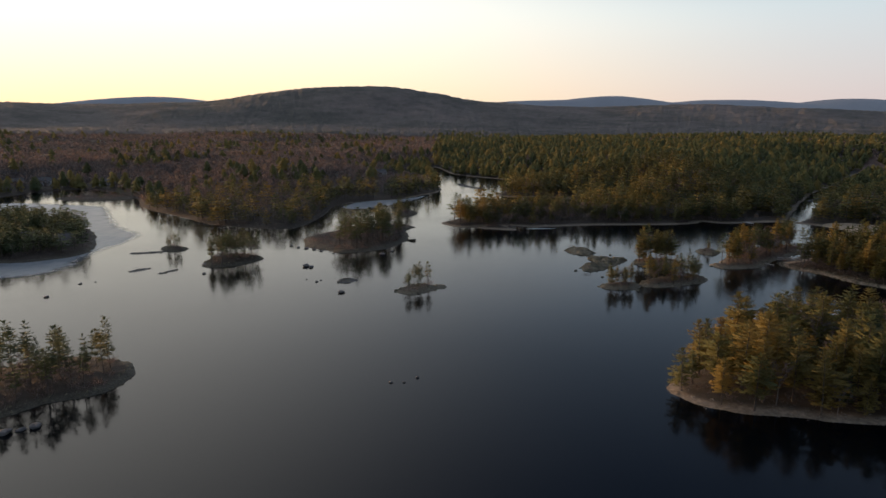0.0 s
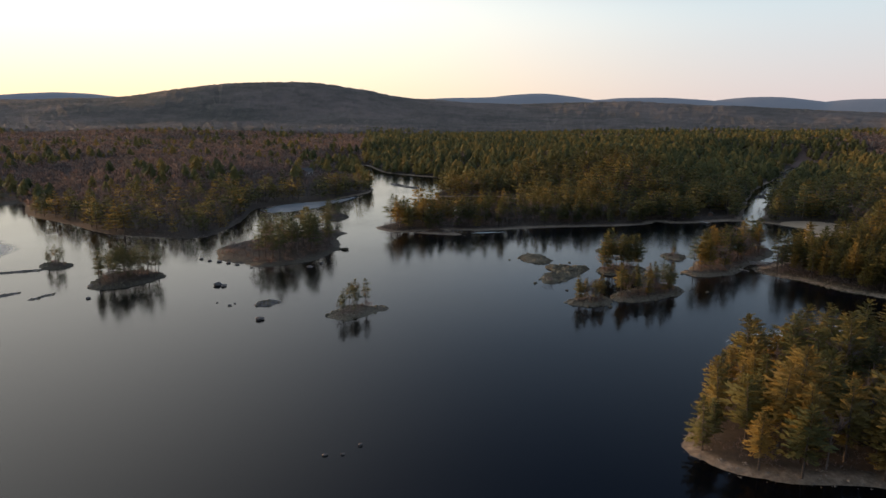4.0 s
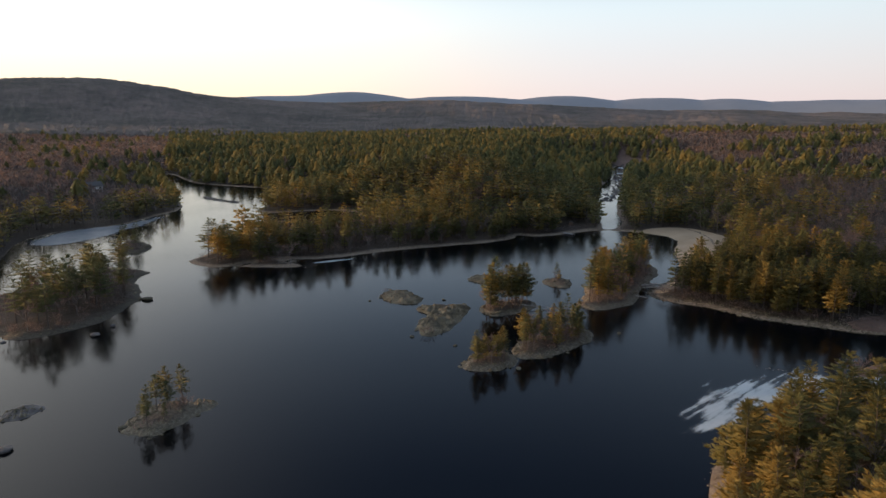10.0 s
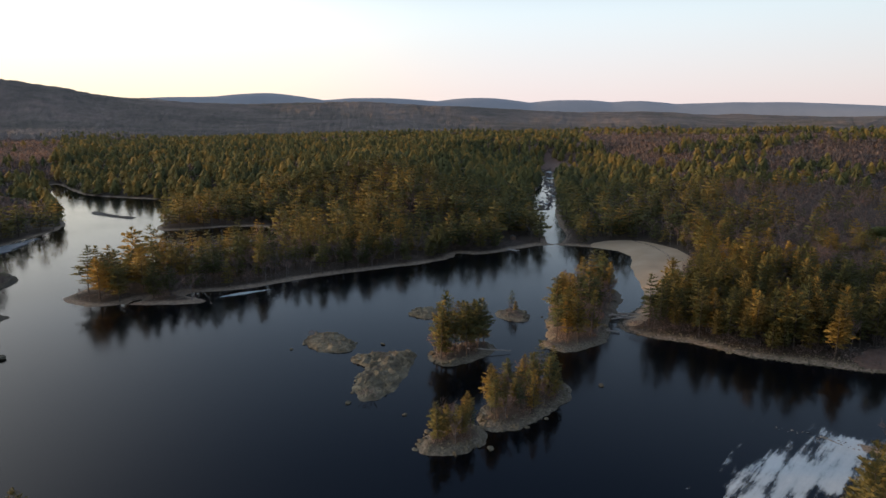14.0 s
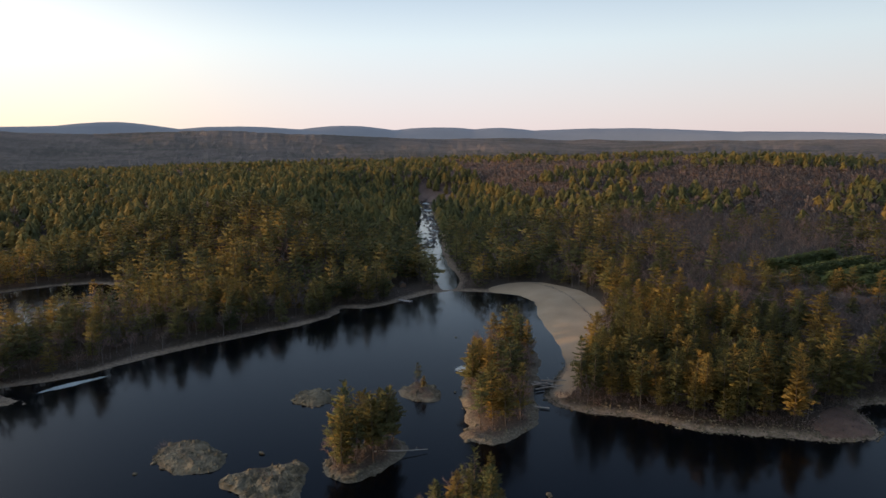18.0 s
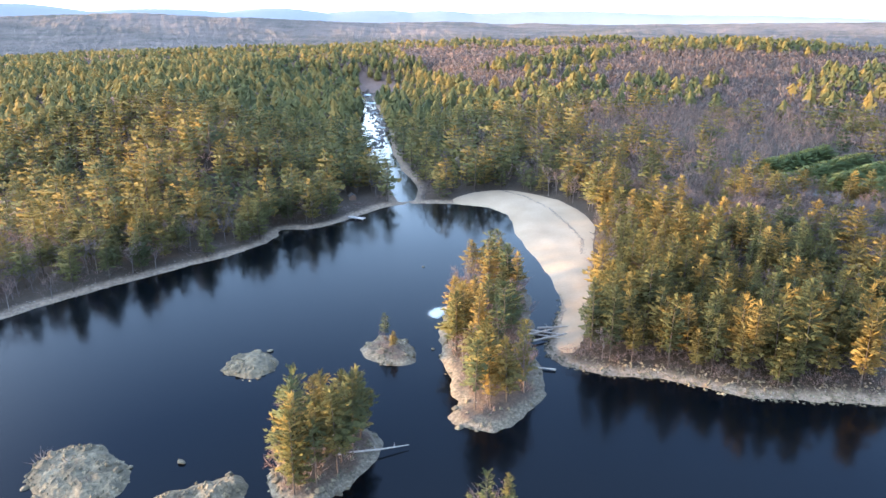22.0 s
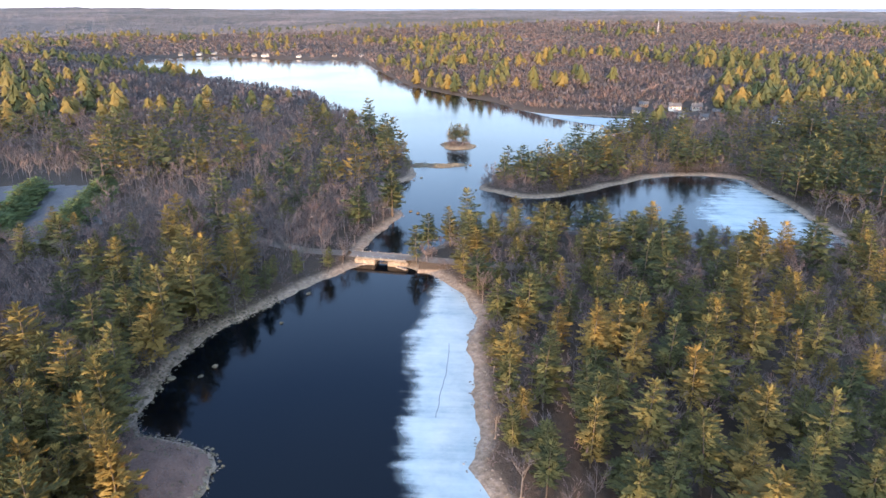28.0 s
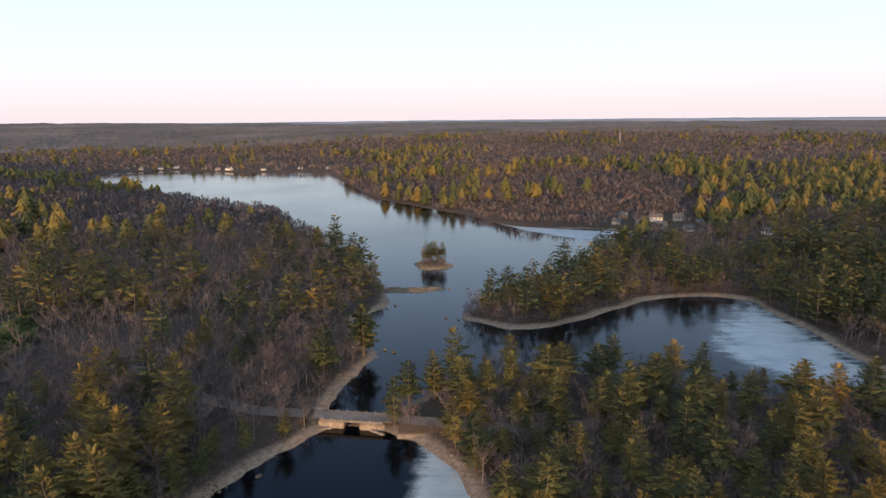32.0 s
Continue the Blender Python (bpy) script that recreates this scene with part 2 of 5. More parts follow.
def canopy_material():
    m, nodes, links, bsdf = material("far_canopy", 0.95)
    where = place_node(nodes)
    broad, mid, fine = noise_node(nodes, links, 0.0022, 4.0, 0.6, where), noise_node(nodes, links, 0.015, 4.0, 0.7, where), noise_node(nodes, links, 0.09, 4.0, 0.75, where)
    t = maths(nodes, links, "ADD", maths(nodes, links, "MULTIPLY", broad, 0.45), maths(nodes, links, "ADD", maths(nodes, links, "MULTIPLY", mid, 0.35), maths(nodes, links, "MULTIPLY", fine, 0.2)))
    links.new(ramp(nodes, links, t, (0.4, (0.078, 0.078, 0.068)), (0.47, (0.118, 0.106, 0.094)), (0.53, (0.165, 0.142, 0.128)), (0.6, (0.225, 0.182, 0.162))), bsdf.inputs["Base Color"])
    bump(nodes, links, bsdf, fine, 1.0, 12.0)
    return m


CANOPY = canopy_material()


def stone_material(name, a, b, c):
    m, nodes, links, bsdf = material(name, 0.85)
    where = place_node(nodes)
    broad, fine = noise_node(nodes, links, 0.35, 4.0, 0.6, where), noise_node(nodes, links, 2.2, 6.0, 0.7, where)
    col = ramp(nodes, links, maths(nodes, links, "ADD", maths(nodes, links, "MULTIPLY", broad, 0.55), maths(nodes, links, "MULTIPLY", fine, 0.45)), (0.36, a), (0.5, b), (0.62, c))
    links.new(col, bsdf.inputs["Base Color"])
    bump(nodes, links, bsdf, fine, 0.9, 0.15)
    return m


GRANITE = stone_material("lichened_granite", (0.052, 0.046, 0.03), (0.118, 0.102, 0.066), (0.235, 0.205, 0.138))
SHORE_STONE = stone_material("weathered_shore_stone", (0.1, 0.085, 0.07), (0.19, 0.165, 0.14), (0.33, 0.3, 0.26))
DARK_ROCK = stone_material("wet_dark_rock", (0.05, 0.05, 0.05), (0.12, 0.11, 0.105), (0.22, 0.2, 0.19))
FIELD = stone_material("rough_field_grass", (0.1, 0.1, 0.1), (0.13, 0.13, 0.135), (0.16, 0.158, 0.16))
TRACK = stone_material("gravel_track", (0.12, 0.1, 0.085), (0.17, 0.145, 0.12), (0.24, 0.21, 0.175))
MARSH = stone_material("marsh_grass", (0.09, 0.06, 0.045), (0.14, 0.09, 0.07), (0.19, 0.125, 0.095))


def sand_material():
    m, nodes, links, bsdf = material("pale_sand", 0.95)
    where = place_node(nodes)
    broad, fine = noise_node(nodes, links, 0.08, 3.0, 0.5, where), noise_node(nodes, links, 1.4, 5.0, 0.6, where)
    t = maths(nodes, links, "ADD", maths(nodes, links, "MULTIPLY", broad, 0.7), maths(nodes, links, "MULTIPLY", fine, 0.3))
    links.new(ramp(nodes, links, t, (0.36, (0.3, 0.237, 0.163)), (0.5, (0.345, 0.275, 0.192)), (0.64, (0.395, 0.318, 0.228))), bsdf.inputs["Base Color"])
    bump(nodes, links, bsdf, fine, 0.2, 0.06)
    return m


SAND = sand_material()


def islet_material(name, k):
    """Bare granite at the rim, needle litter on the crown; k: how pale rock and litter are."""
    m, nodes, links, bsdf = material(name, 0.9)
    where = place_node(nodes)
    high = nodes.new("ShaderNodeSeparateXYZ")
    links.new(where, high.inputs[0])
    broad, fine = noise_node(nodes, links, 0.3, 4.0, 0.6, where), noise_node(nodes, links, 2.0, 6.0, 0.7, where)
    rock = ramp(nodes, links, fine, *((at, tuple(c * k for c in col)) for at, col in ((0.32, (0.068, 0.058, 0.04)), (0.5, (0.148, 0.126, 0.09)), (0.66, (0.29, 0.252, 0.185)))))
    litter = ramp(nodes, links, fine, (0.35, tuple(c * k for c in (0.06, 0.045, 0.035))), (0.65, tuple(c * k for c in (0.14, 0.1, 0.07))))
    edge = maths(nodes, links, "ADD", high.outputs["Z"], maths(nodes, links, "MULTIPLY", broad, 1.2))
    links.new(mixed(nodes, links, span(nodes, links, edge, 1.05, 1.6), rock, litter), bsdf.inputs["Base Color"])
    bump(nodes, links, bsdf, fine, 0.9, 0.2)
    return m


ISLET = islet_material("islet_rock_and_litter", 1.0)
# half as pale: mud plus the western islets' backlit shade, in one colour
MUD_BACKLIT = islet_material("backlit_muddy_islet_rock", 0.5)


def water_material():
    m, nodes, links, bsdf = material("still_lake_water", 0.09)
    bsdf.inputs["Base Color"].default_value = (0.0012, 0.0022, 0.0038, 1)
    bsdf.inputs["IOR"].default_value = 1.33
    bsdf.inputs["Specular IOR Level"].default_value = 0.36
    where = place_node(nodes)
    n = maths(nodes, links, "ADD", noise_node(nodes, links, 0.5, 3.0, 0.5, where), maths(nodes, links, "MULTIPLY", noise_node(nodes, links, 2.5, 2.0, 0.5, where), 0.25))
    bump(nodes, links, bsdf, n, 0.16, 0.05)
    gust = noise_node(nodes, links, 0.012, 3.0, 0.55, where)
    r = nodes.new("ShaderNodeMapRange")
    r.inputs["From Min"].default_value, r.inputs["From Max"].default_value = 0.35, 0.65
    r.inputs["To Min"].default_value, r.inputs["To Max"].default_value = 0.08, 0.16
    links.new(gust, r.inputs["Value"])
    links.new(r.outputs[0], bsdf.inputs["Roughness"])
    return m


WATER = water_material()


def ice_material(name, colour, cover, open_=0.05, full=0.75, stroke=(0.53, 0.85), comb=1.1, share=0.4):
    m, nodes, links, bsdf = material(name, 0.45)
    where = place_node(nodes)
    a = nodes.new("ShaderNodeAttribute")
    a.attribute_name = "tint"
    # drawn out in strokes square to the shore
    axes = []
    for way, k in (((-stroke[1], stroke[0], 0.0), 0.5), ((stroke[0], stroke[1], 0.0), 0.07)):
        dot = nodes.new("ShaderNodeVectorMath")
        dot.operation = "DOT_PRODUCT"
        dot.inputs[1].default_value = tuple(c * k for c in way)
        links.new(where, dot.inputs[0])
        axes.append(dot.outputs["Value"])
    join = nodes.new("ShaderNodeCombineXYZ")
    links.new(axes[0], join.inputs[0])
    links.new(axes[1], join.inputs[1])
    streak = maths(nodes, links, "ADD", maths(nodes, links, "MULTIPLY", noise_node(nodes, links, 1.0, 5.0, 0.6, join.outputs[0]), share), maths(nodes, links, "MULTIPLY", noise_node(nodes, links, 0.12, 5.0, 0.65, where), 1 - share))
    fine = noise_node(nodes, links, 0.9, 4.0, 0.6, where)
    col = mixed(nodes, links, maths(nodes, links, "MULTIPLY", fine, 0.6), colour, tuple(c * 0.72 for c in colour))
    col = mixed(nodes, links, 1.0, col, ramp(nodes, links, streak, (0.34, (0.62, 0.7, 0.76)), (0.5, (0.95, 0.97, 0.98)), (0.62, (1.12, 1.1, 1.08))), "MULTIPLY")
    links.new(col, bsdf.inputs["Base Color"])
    whole = maths(nodes, links, "ADD", a.outputs["Fac"], maths(nodes, links, "MULTIPLY", maths(nodes, links, "SUBTRACT", streak, 0.5), comb))
    alpha = maths(nodes, links, "MULTIPLY", span(nodes, links, whole, open_, full), cover)
    links.new(alpha, bsdf.inputs["Alpha"])
    return m


ICE = ice_material("white_lake_ice", (0.47, 0.55, 0.57), 0.95, 0.12, 0.62, comb=1.5)
THIN_WHITE = ice_material("streaky_white_ice", (0.6, 0.68, 0.72), 0.85, 0.28, 0.6, (0.93, 0.37), 2.4, 0.7)
THIN_ICE = ice_material("thin_grey_ice", (0.42, 0.46, 0.5), 0.6)


def plain(name, a, b, rough=0.7, scale=4.0, metal=0.0):
    m, nodes, links, bsdf = material(name, rough)
    links.new(ramp(nodes, links, noise_node(nodes, links, scale, 4.0, 0.6, place_node(nodes)), (0.3, a), (0.7, b)), bsdf.inputs["Base Color"])
    bsdf.inputs["Metallic"].default_value = metal
    return m


WHITE_WALL = plain("white_clapboard", (0.4, 0.39, 0.375), (0.55, 0.54, 0.52))
GREY_WALL = plain("grey_shingle_wall", (0.2, 0.19, 0.18), (0.32, 0.3, 0.28))
BROWN_WALL = plain("brown_board_wall", (0.12, 0.075, 0.05), (0.2, 0.13, 0.09))
ROOF = plain("dark_shingle_roof", (0.05, 0.05, 0.055), (0.12, 0.115, 0.115))
CONCRETE = plain("weathered_concrete", (0.09, 0.087, 0.084), (0.17, 0.163, 0.156), 0.9, 1.2)
PLANK = plain("weathered_planks", (0.3, 0.28, 0.26), (0.46, 0.44, 0.42))
STEEL = plain("galvanised_steel", (0.45, 0.46, 0.47), (0.6, 0.6, 0.61), 0.4, 3.0, 0.8)
# distance haze painted on: bluish base colour and a faint glow
DISTANT = plain("far_hills_painted_haze", (0.1, 0.12, 0.15), (0.13, 0.15, 0.18), 1.0, 0.004)
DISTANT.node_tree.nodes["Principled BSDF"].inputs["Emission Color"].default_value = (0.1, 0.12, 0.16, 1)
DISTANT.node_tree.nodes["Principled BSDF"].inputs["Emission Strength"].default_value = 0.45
GLASS, _n, _l, _b = material("window_glass", 0.05)
_b.inputs["Base Color"].default_value = (0.03, 0.035, 0.04, 1)

# ---- tools ----


def hash_grid(i, j, seed):
    h = (i.astype(np.int64) * 374761393 + j.astype(np.int64) * 668265263 + seed * 974711) & 0xFFFFFFFF
    h = ((h ^ (h >> 13)) * 1274126177) & 0xFFFFFFFF
    return ((h ^ (h >> 16)) & 0xFFFF) / 65535.0


def swell(x, y, size, seed, octaves=3):
    """Smooth noise from 0 to 1 over the plan, with features of that many metres."""
    x, y = np.asarray(x, float), np.asarray(y, float)
    total, weight, amount = np.zeros(np.broadcast(x, y).shape), 0.0, 1.0
    for o in range(octaves):
        u, v = x / size * 2**o + 17.3 * o, y / size * 2**o - 9.1 * o
        i, j = np.floor(u), np.floor(v)
        a, b = u - i, v - j
        a, b = a * a * (3 - 2 * a), b * b * (3 - 2 * b)
        s = seed + 31 * o
        n = (hash_grid(i, j, s) * (1 - a) + hash_grid(i + 1, j, s) * a) * (1 - b) + (hash_grid(i, j + 1, s) * (1 - a) + hash_grid(i + 1, j + 1, s) * a) * b
        total += amount * n
        weight += amount
        amount *= 0.5
    return total / weight


def rounded(outline, times=2):
    p = np.array(outline, float)
    for _ in range(times):
        q = np.roll(p, -1, 0)
        p = np.stack([0.75 * p + 0.25 * q, 0.25 * p + 0.75 * q], 1).reshape(-1, 2)
    return p


def inside(x, y, outline):
    """Metres inside a closed outline; negative outside."""
    x, y = np.asarray(x, float), np.asarray(y, float)
    best, odd = np.full(x.shape, 1e18), np.zeros(x.shape, bool)
    for (ax, ay), (bx, by) in zip(outline, np.roll(outline, -1, 0)):
        dx, dy = bx - ax, by - ay
        s = np.clip(((x - ax) * dx + (y - ay) * dy) / (dx * dx + dy * dy + 1e-9), 0, 1)
        best = np.minimum(best, (x - ax - s * dx) ** 2 + (y - ay - s * dy) ** 2)
        if ay != by:
            odd ^= ((ay > y) != (by > y)) & (x < ax + (y - ay) / (by - ay) * dx)
    return np.where(odd, 1, -1) * np.sqrt(best)


def step(v, low, high):
    t = np.clip((np.asarray(v, float) - low) / (high - low), 0, 1)
    return t * t * (3 - 2 * t)


def sheet(name, verts, tris, mats, tint=None, slots=None, smooth=False, normals=None):
    """A mesh object from arrays of corners and triangles (or quads); normals: one a corner, for soft crowns."""
    verts, tris = np.ascontiguousarray(verts, np.float32), np.ascontiguousarray(tris, np.int32)
    me = bpy.data.meshes.new(name)
    n, k = tris.shape
    me.vertices.add(len(verts))
    me.vertices.foreach_set("co", verts.ravel())
    me.loops.add(n * k)
    me.loops.foreach_set("vertex_index", tris.ravel())
    me.polygons.add(n)
    me.polygons.foreach_set("loop_start", np.arange(0, n * k, k, dtype=np.int32))
    me.polygons.foreach_set("loop_total", np.full(n, k, np.int32))
    for m in mats:
        me.materials.append(m)
    if slots is not None:
        me.polygons.foreach_set("material_index", np.ascontiguousarray(slots, np.int32))
    me.polygons.foreach_set("use_smooth", np.full(n, smooth or normals is not None))
    if tint is not None:
        me.attributes.new("tint", "FLOAT", "POINT").data.foreach_set("value", np.ascontiguousarray(tint, np.float32))
    me.update(calc_edges=True)
    me.validate()
    if normals is not None:
        me.attributes.new("custom_normal", "FLOAT_VECTOR", "POINT").data.foreach_set("vector", np.ascontiguousarray(normals, np.float32).ravel())
    return new(name, me)


def part(name, bm, mat, parent, label=""):
    me = bpy.data.meshes.new(name)
    bm.to_mesh(me)
    bm.free()
    me.materials.append(mat)
    ob = new(name, me)
    ob.parent = parent
    return tagged(ob, label)


def base(name, m):
    ob = new(name)
    ob.empty_display_size = 0.2
    ob.matrix_world = m
    return ob


def box(bm, cx, cy, cz, sx, sy, sz, bev=0.0, turn=0.0):
    made = bmesh.ops.create_cube(bm, size=1.0, matrix=Matrix.Translation((cx, cy, cz)) @ Matrix.Rotation(turn, 4, "Z") @ Matrix.Diagonal((sx, sy, sz, 1)))
    if bev:
        edges = list({e for v in made["verts"] for e in v.link_edges})
        bmesh.ops.bevel(bm, geom=edges, offset=bev, segments=1, affect="EDGES")
    return bm


def grid_quads(nx, ny):
    i = np.arange(nx * ny).reshape(ny, nx)
    return np.stack([i[:-1, :-1], i[:-1, 1:], i[1:, 1:], i[1:, :-1]], -1).reshape(-1, 4)


# ---- plan: shores ----
LAKE = rounded([(-330, 150), (-340, 300), (-335, 420), (-316, 490), (-306, 537), (-270, 545), (-220, 492), (-189, 429), (-155, 402), (-132, 374), (-99, 360), (-82, 357), (-74, 372), (-70, 410), (-72, 452), (-57, 475), (-31, 483), (-17, 509), (0, 531), (-5, 583), (-14, 660), (-15, 738), (-14, 775), (-6, 760), (6, 690), (16, 668), (54, 630), (78, 610), (62, 570), (46, 532), (38, 512), (40, 497), (79, 499), (93, 484), (90, 464), (76, 442), (52, 429), (32, 430), (20, 415), (4, 388), (-4, 379), (8, 361), (27, 371)], 1)
LAKE_EAST = rounded([(27, 371), (51, 366), (66, 369), (85, 373), (105, 374), (124, 374), (139, 378), (146, 388), (152, 379), (170, 381), (190, 385), (204, 372), (213, 354), (190, 328), (172, 304), (160, 290), (143, 282), (134, 274), (137, 265), (145, 254), (147, 244), (153, 237), (165, 222), (175, 217), (181, 223), (187, 229), (196, 224), (204, 220), (212, 214), (220, 203), (228, 190), (234, 178), (238, 168), (233, 163), (221, 158), (206, 158), (196, 163), (187, 170), (171, 177), (161, 182), (155, 189), (134, 187)], 1)
SOUTH = rounded([(134, 187), (120, 191), (100, 190), (84, 186), (72, 176), (58, 158), (50, 148), (50, 141), (56, 134), (66, 131), (87, 127), (118, 121), (146, 104), (160, 76), (165, 10), (160, -90), (60, -220), (-160, -240), (-300, -90), (-330, 150), (-250, 290), (-20, 366), (10, 364), (60, 345)], 1)
RIVER = rounded([(192, 384), (201, 386), (214, 401), (232, 432), (259, 470), (304, 524), (354, 598), (412, 680), (450, 727), (446, 731), (395, 675), (340, 596), (291, 539), (249, 478), (226, 440), (206, 405)], 1)
EAST_LAKE = rounded([(236, 166), (242, 171), (254, 160), (264, 152), (272, 141), (282, 143), (295, 139), (308, 131), (312, 119), (328, 112), (364, 101), (433, 91), (485, 90), (537, 80), (575, 88), (700, 130), (860, 170), (980, 150), (1000, 70), (932, 26), (891, -2), (849, -78), (748, -44), (640, -20), (577, -9), (516, -13), (469, -19), (441, -12), (412, -18), (388, -52), (366, -54), (352, -20), (340, 8), (329, 10), (322, 32), (312, 60), (300, 90), (290, 108), (280, 106), (264, 99), (263, 86), (267, 64)], 1)
COVE = rounded([(267, 64), (272, 41), (264, 22), (252, 13), (241, 23), (222, 30), (206, 40), (190, 48), (186, 58), (192, 70), (200, 82), (216, 93), (230, 102), (244, 118), (247, 136), (240, 150), (234, 160), (242, 168), (270, 140), (300, 125), (290, 108), (264, 99)], 1)
FAR_LAKE = rounded([(1225, 300), (1300, 310), (1440, 400), (1600, 440), (1690, 550), (1520, 565), (1330, 420)], 1)
WATERS = [LAKE, LAKE_EAST, SOUTH, RIVER, EAST_LAKE, COVE, FAR_LAKE]
# the walk's rough line over the plan, by which woods are thinned with distance
WAY = [(0, 0), (0, 100), (30, 190), (70, 228), (113, 216)]


def shore(x, y):
    """Metres from the waterline over the mainland, positive inland."""
    d = np.full(np.shape(x), -1e9)
    for w in WATERS:
        lo, hi = w.min(0) - 150, w.max(0) + 150
        near = (x > lo[0]) & (x < hi[0]) & (y > lo[1]) & (y < hi[1])
        if near.any():
            d[near] = np.maximum(d[near], inside(x[near], y[near], w))
    d = np.where(d < -1e8, -150, d)
    return -d + 2.2 * (swell(x, y, 9, 5) - 0.5) + 2.0 * (swell(x, y, 30, 6) - 0.5)


HILLS = [  # x, y, height, half width across, along, of the hills round the lake
    (-330, 2600, 50, 260, 300), (-120, 2700, 46, 330, 320), (-560, 2550, 30, 420, 380), (160, 2750, 24, 360, 350), (1300, 2600, 34, 500, 350),
    (-1400, 2300, 44, 600, 500), (-850, 2900, 18, 420, 380), (740, 470, 17, 210, 190), (1250, -980, 22, 420, 380), (900, 900, 16, 400, 300), (90, 560, 14, 160, 100), (180, 455, 14, 70, 60),
]


def land(x, y, d=None):
    """Height of the mainland over the lake."""
    d = shore(x, y) if d is None else d
    z = np.where(d < 0, 0.35 * d, 0.17 * d)
    z = np.minimum(z, 1.1 + 0.035 * np.maximum(d - 6, 0))
    z = np.minimum(z, 2.6) + (8.0 - 6.5 * np.exp(-(((x - 320) / 110) ** 2) - ((y - 255) / 90) ** 2)) * step(d, 18, 110) * swell(x, y, 120, 8, 2) ** 1.5
    r = np.hypot(x - 60, y - 180)
    far = step(d, 20, 120)
    for hx, hy, h, a, b in HILLS:
        z = z + far * h * np.exp(-0.5 * (((x - hx) / a) ** 2 + ((y - hy) / b) ** 2))
    z = z + 9 * (swell(x, y, 240, 12, 2) - 0.4) * step(d, 40, 140) * step(r, 330, 600)
    side = np.degrees(np.arctan2(x - 60, y - 180))
    north = np.exp(-0.5 * (np.minimum(np.abs(side - 5), 360 - np.abs(side - 5)) / 55) ** 2)
    roll_ = (swell(x, y, 900, 11) - 0.42) * 60 * step(r, 700, 2200) * (0.35 + north)
    z = z + far * (roll_ + north * 34 * step(r, 900, 4300) + (1 - north) * -6 * step(r, 1500, 4700))
    return np.maximum(z, -4.0 - 0 * x) if np.ndim(z) == 0 else np.where(d < 0, np.maximum(z, -4.0), z)


def axis(low, high, left, right, fine):
    out = [float(v) for v in np.arange(low, high + 0.1, fine)]
    for sign, end in ((1, right), (-1, left)):
        v, s = (high, fine) if sign > 0 else (low, fine)
        more = []
        while abs(v) < abs(end):
            s = s * 1.022 if s < 14 else s * 1.09
            v = v + sign * s
            more.append(v)
        out = out + more if sign > 0 else more[::-1] + out
    return np.array(out)


gx, gy = axis(-110, 330, -4700, 4700, 3.4), axis(0, 410, -4700, 4700, 3.4)
GX, GY = np.meshgrid(gx, gy)
gz = land(GX.ravel(), GY.ravel())
ground = sheet("ground", np.stack([GX.ravel(), GY.ravel(), gz], 1), grid_quads(len(gx), len(gy)), [GROUND], smooth=True)
tagged(ground, "brown leaf-littered forest floor with a pale gravel shore", "ground", kind="structure")

wx, wy = np.linspace(-420, 1750, 60), np.linspace(-320, 860, 40)
WX, WY = np.meshgrid(wx, wy)
lake = sheet("water", np.stack([WX.ravel(), WY.ravel(), 0 * WX.ravel()], 1), grid_quads(60, 40), [WATER], smooth=True)
tagged(lake, "dark still lake water mirroring sky and trees", "water", kind="structure")

# far canopy, over the ground from 1.35 km on
def far_canopy(name, az0, az1, columns, r0, ratio, rows, seed):
    ra, rr = np.radians(np.linspace(az0, az1, columns)), r0 * ratio ** np.arange(rows)
    RA, RR = np.meshgrid(ra, rr)
    x, y, r = (60 + RR * np.sin(RA)).ravel(), (180 + RR * np.cos(RA)).ravel(), RR.ravel()
    d = shore(x, y)
    rough = np.random.default_rng(seed).uniform(-1, 1, x.size) * (2.8 - 0.6 * step(r, 1500, 2400))
    z = land(x, y, d) + np.where(d > 12, 8.5 * step(r, r0, r0 + 90) + rough, -6)
    z = np.where(r < r0 + 5, z - 8, z)
    ob = sheet(name, np.stack([x, y, z], 1), grid_quads(columns, rows), [CANOPY], smooth=True)
    return tagged(ob, "mixed evergreen and bare woods rolling to the horizon", "woods", kind="stuff")


far_canopy("far_woods", -45, 165, 1150, 1350, 1.0145, 88, 3)
far_canopy("far_woods_behind", 165, 315, 200, 1350, 1.035, 36, 4)

# blue ridges behind everything, their haze painted in colour and emission
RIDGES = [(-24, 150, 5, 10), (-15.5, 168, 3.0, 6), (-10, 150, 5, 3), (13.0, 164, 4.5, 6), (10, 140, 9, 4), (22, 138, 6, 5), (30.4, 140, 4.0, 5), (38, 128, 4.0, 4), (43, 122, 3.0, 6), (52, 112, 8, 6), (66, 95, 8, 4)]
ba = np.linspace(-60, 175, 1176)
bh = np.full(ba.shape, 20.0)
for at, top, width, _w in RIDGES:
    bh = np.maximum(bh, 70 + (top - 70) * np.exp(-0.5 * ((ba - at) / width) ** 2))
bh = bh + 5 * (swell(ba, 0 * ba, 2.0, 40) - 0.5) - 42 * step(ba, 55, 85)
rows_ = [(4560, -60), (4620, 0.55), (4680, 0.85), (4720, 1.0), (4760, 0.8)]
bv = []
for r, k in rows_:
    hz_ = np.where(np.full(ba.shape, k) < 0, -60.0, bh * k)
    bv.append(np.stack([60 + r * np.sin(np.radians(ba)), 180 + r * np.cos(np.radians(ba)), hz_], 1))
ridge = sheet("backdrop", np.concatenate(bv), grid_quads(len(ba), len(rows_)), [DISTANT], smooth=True)
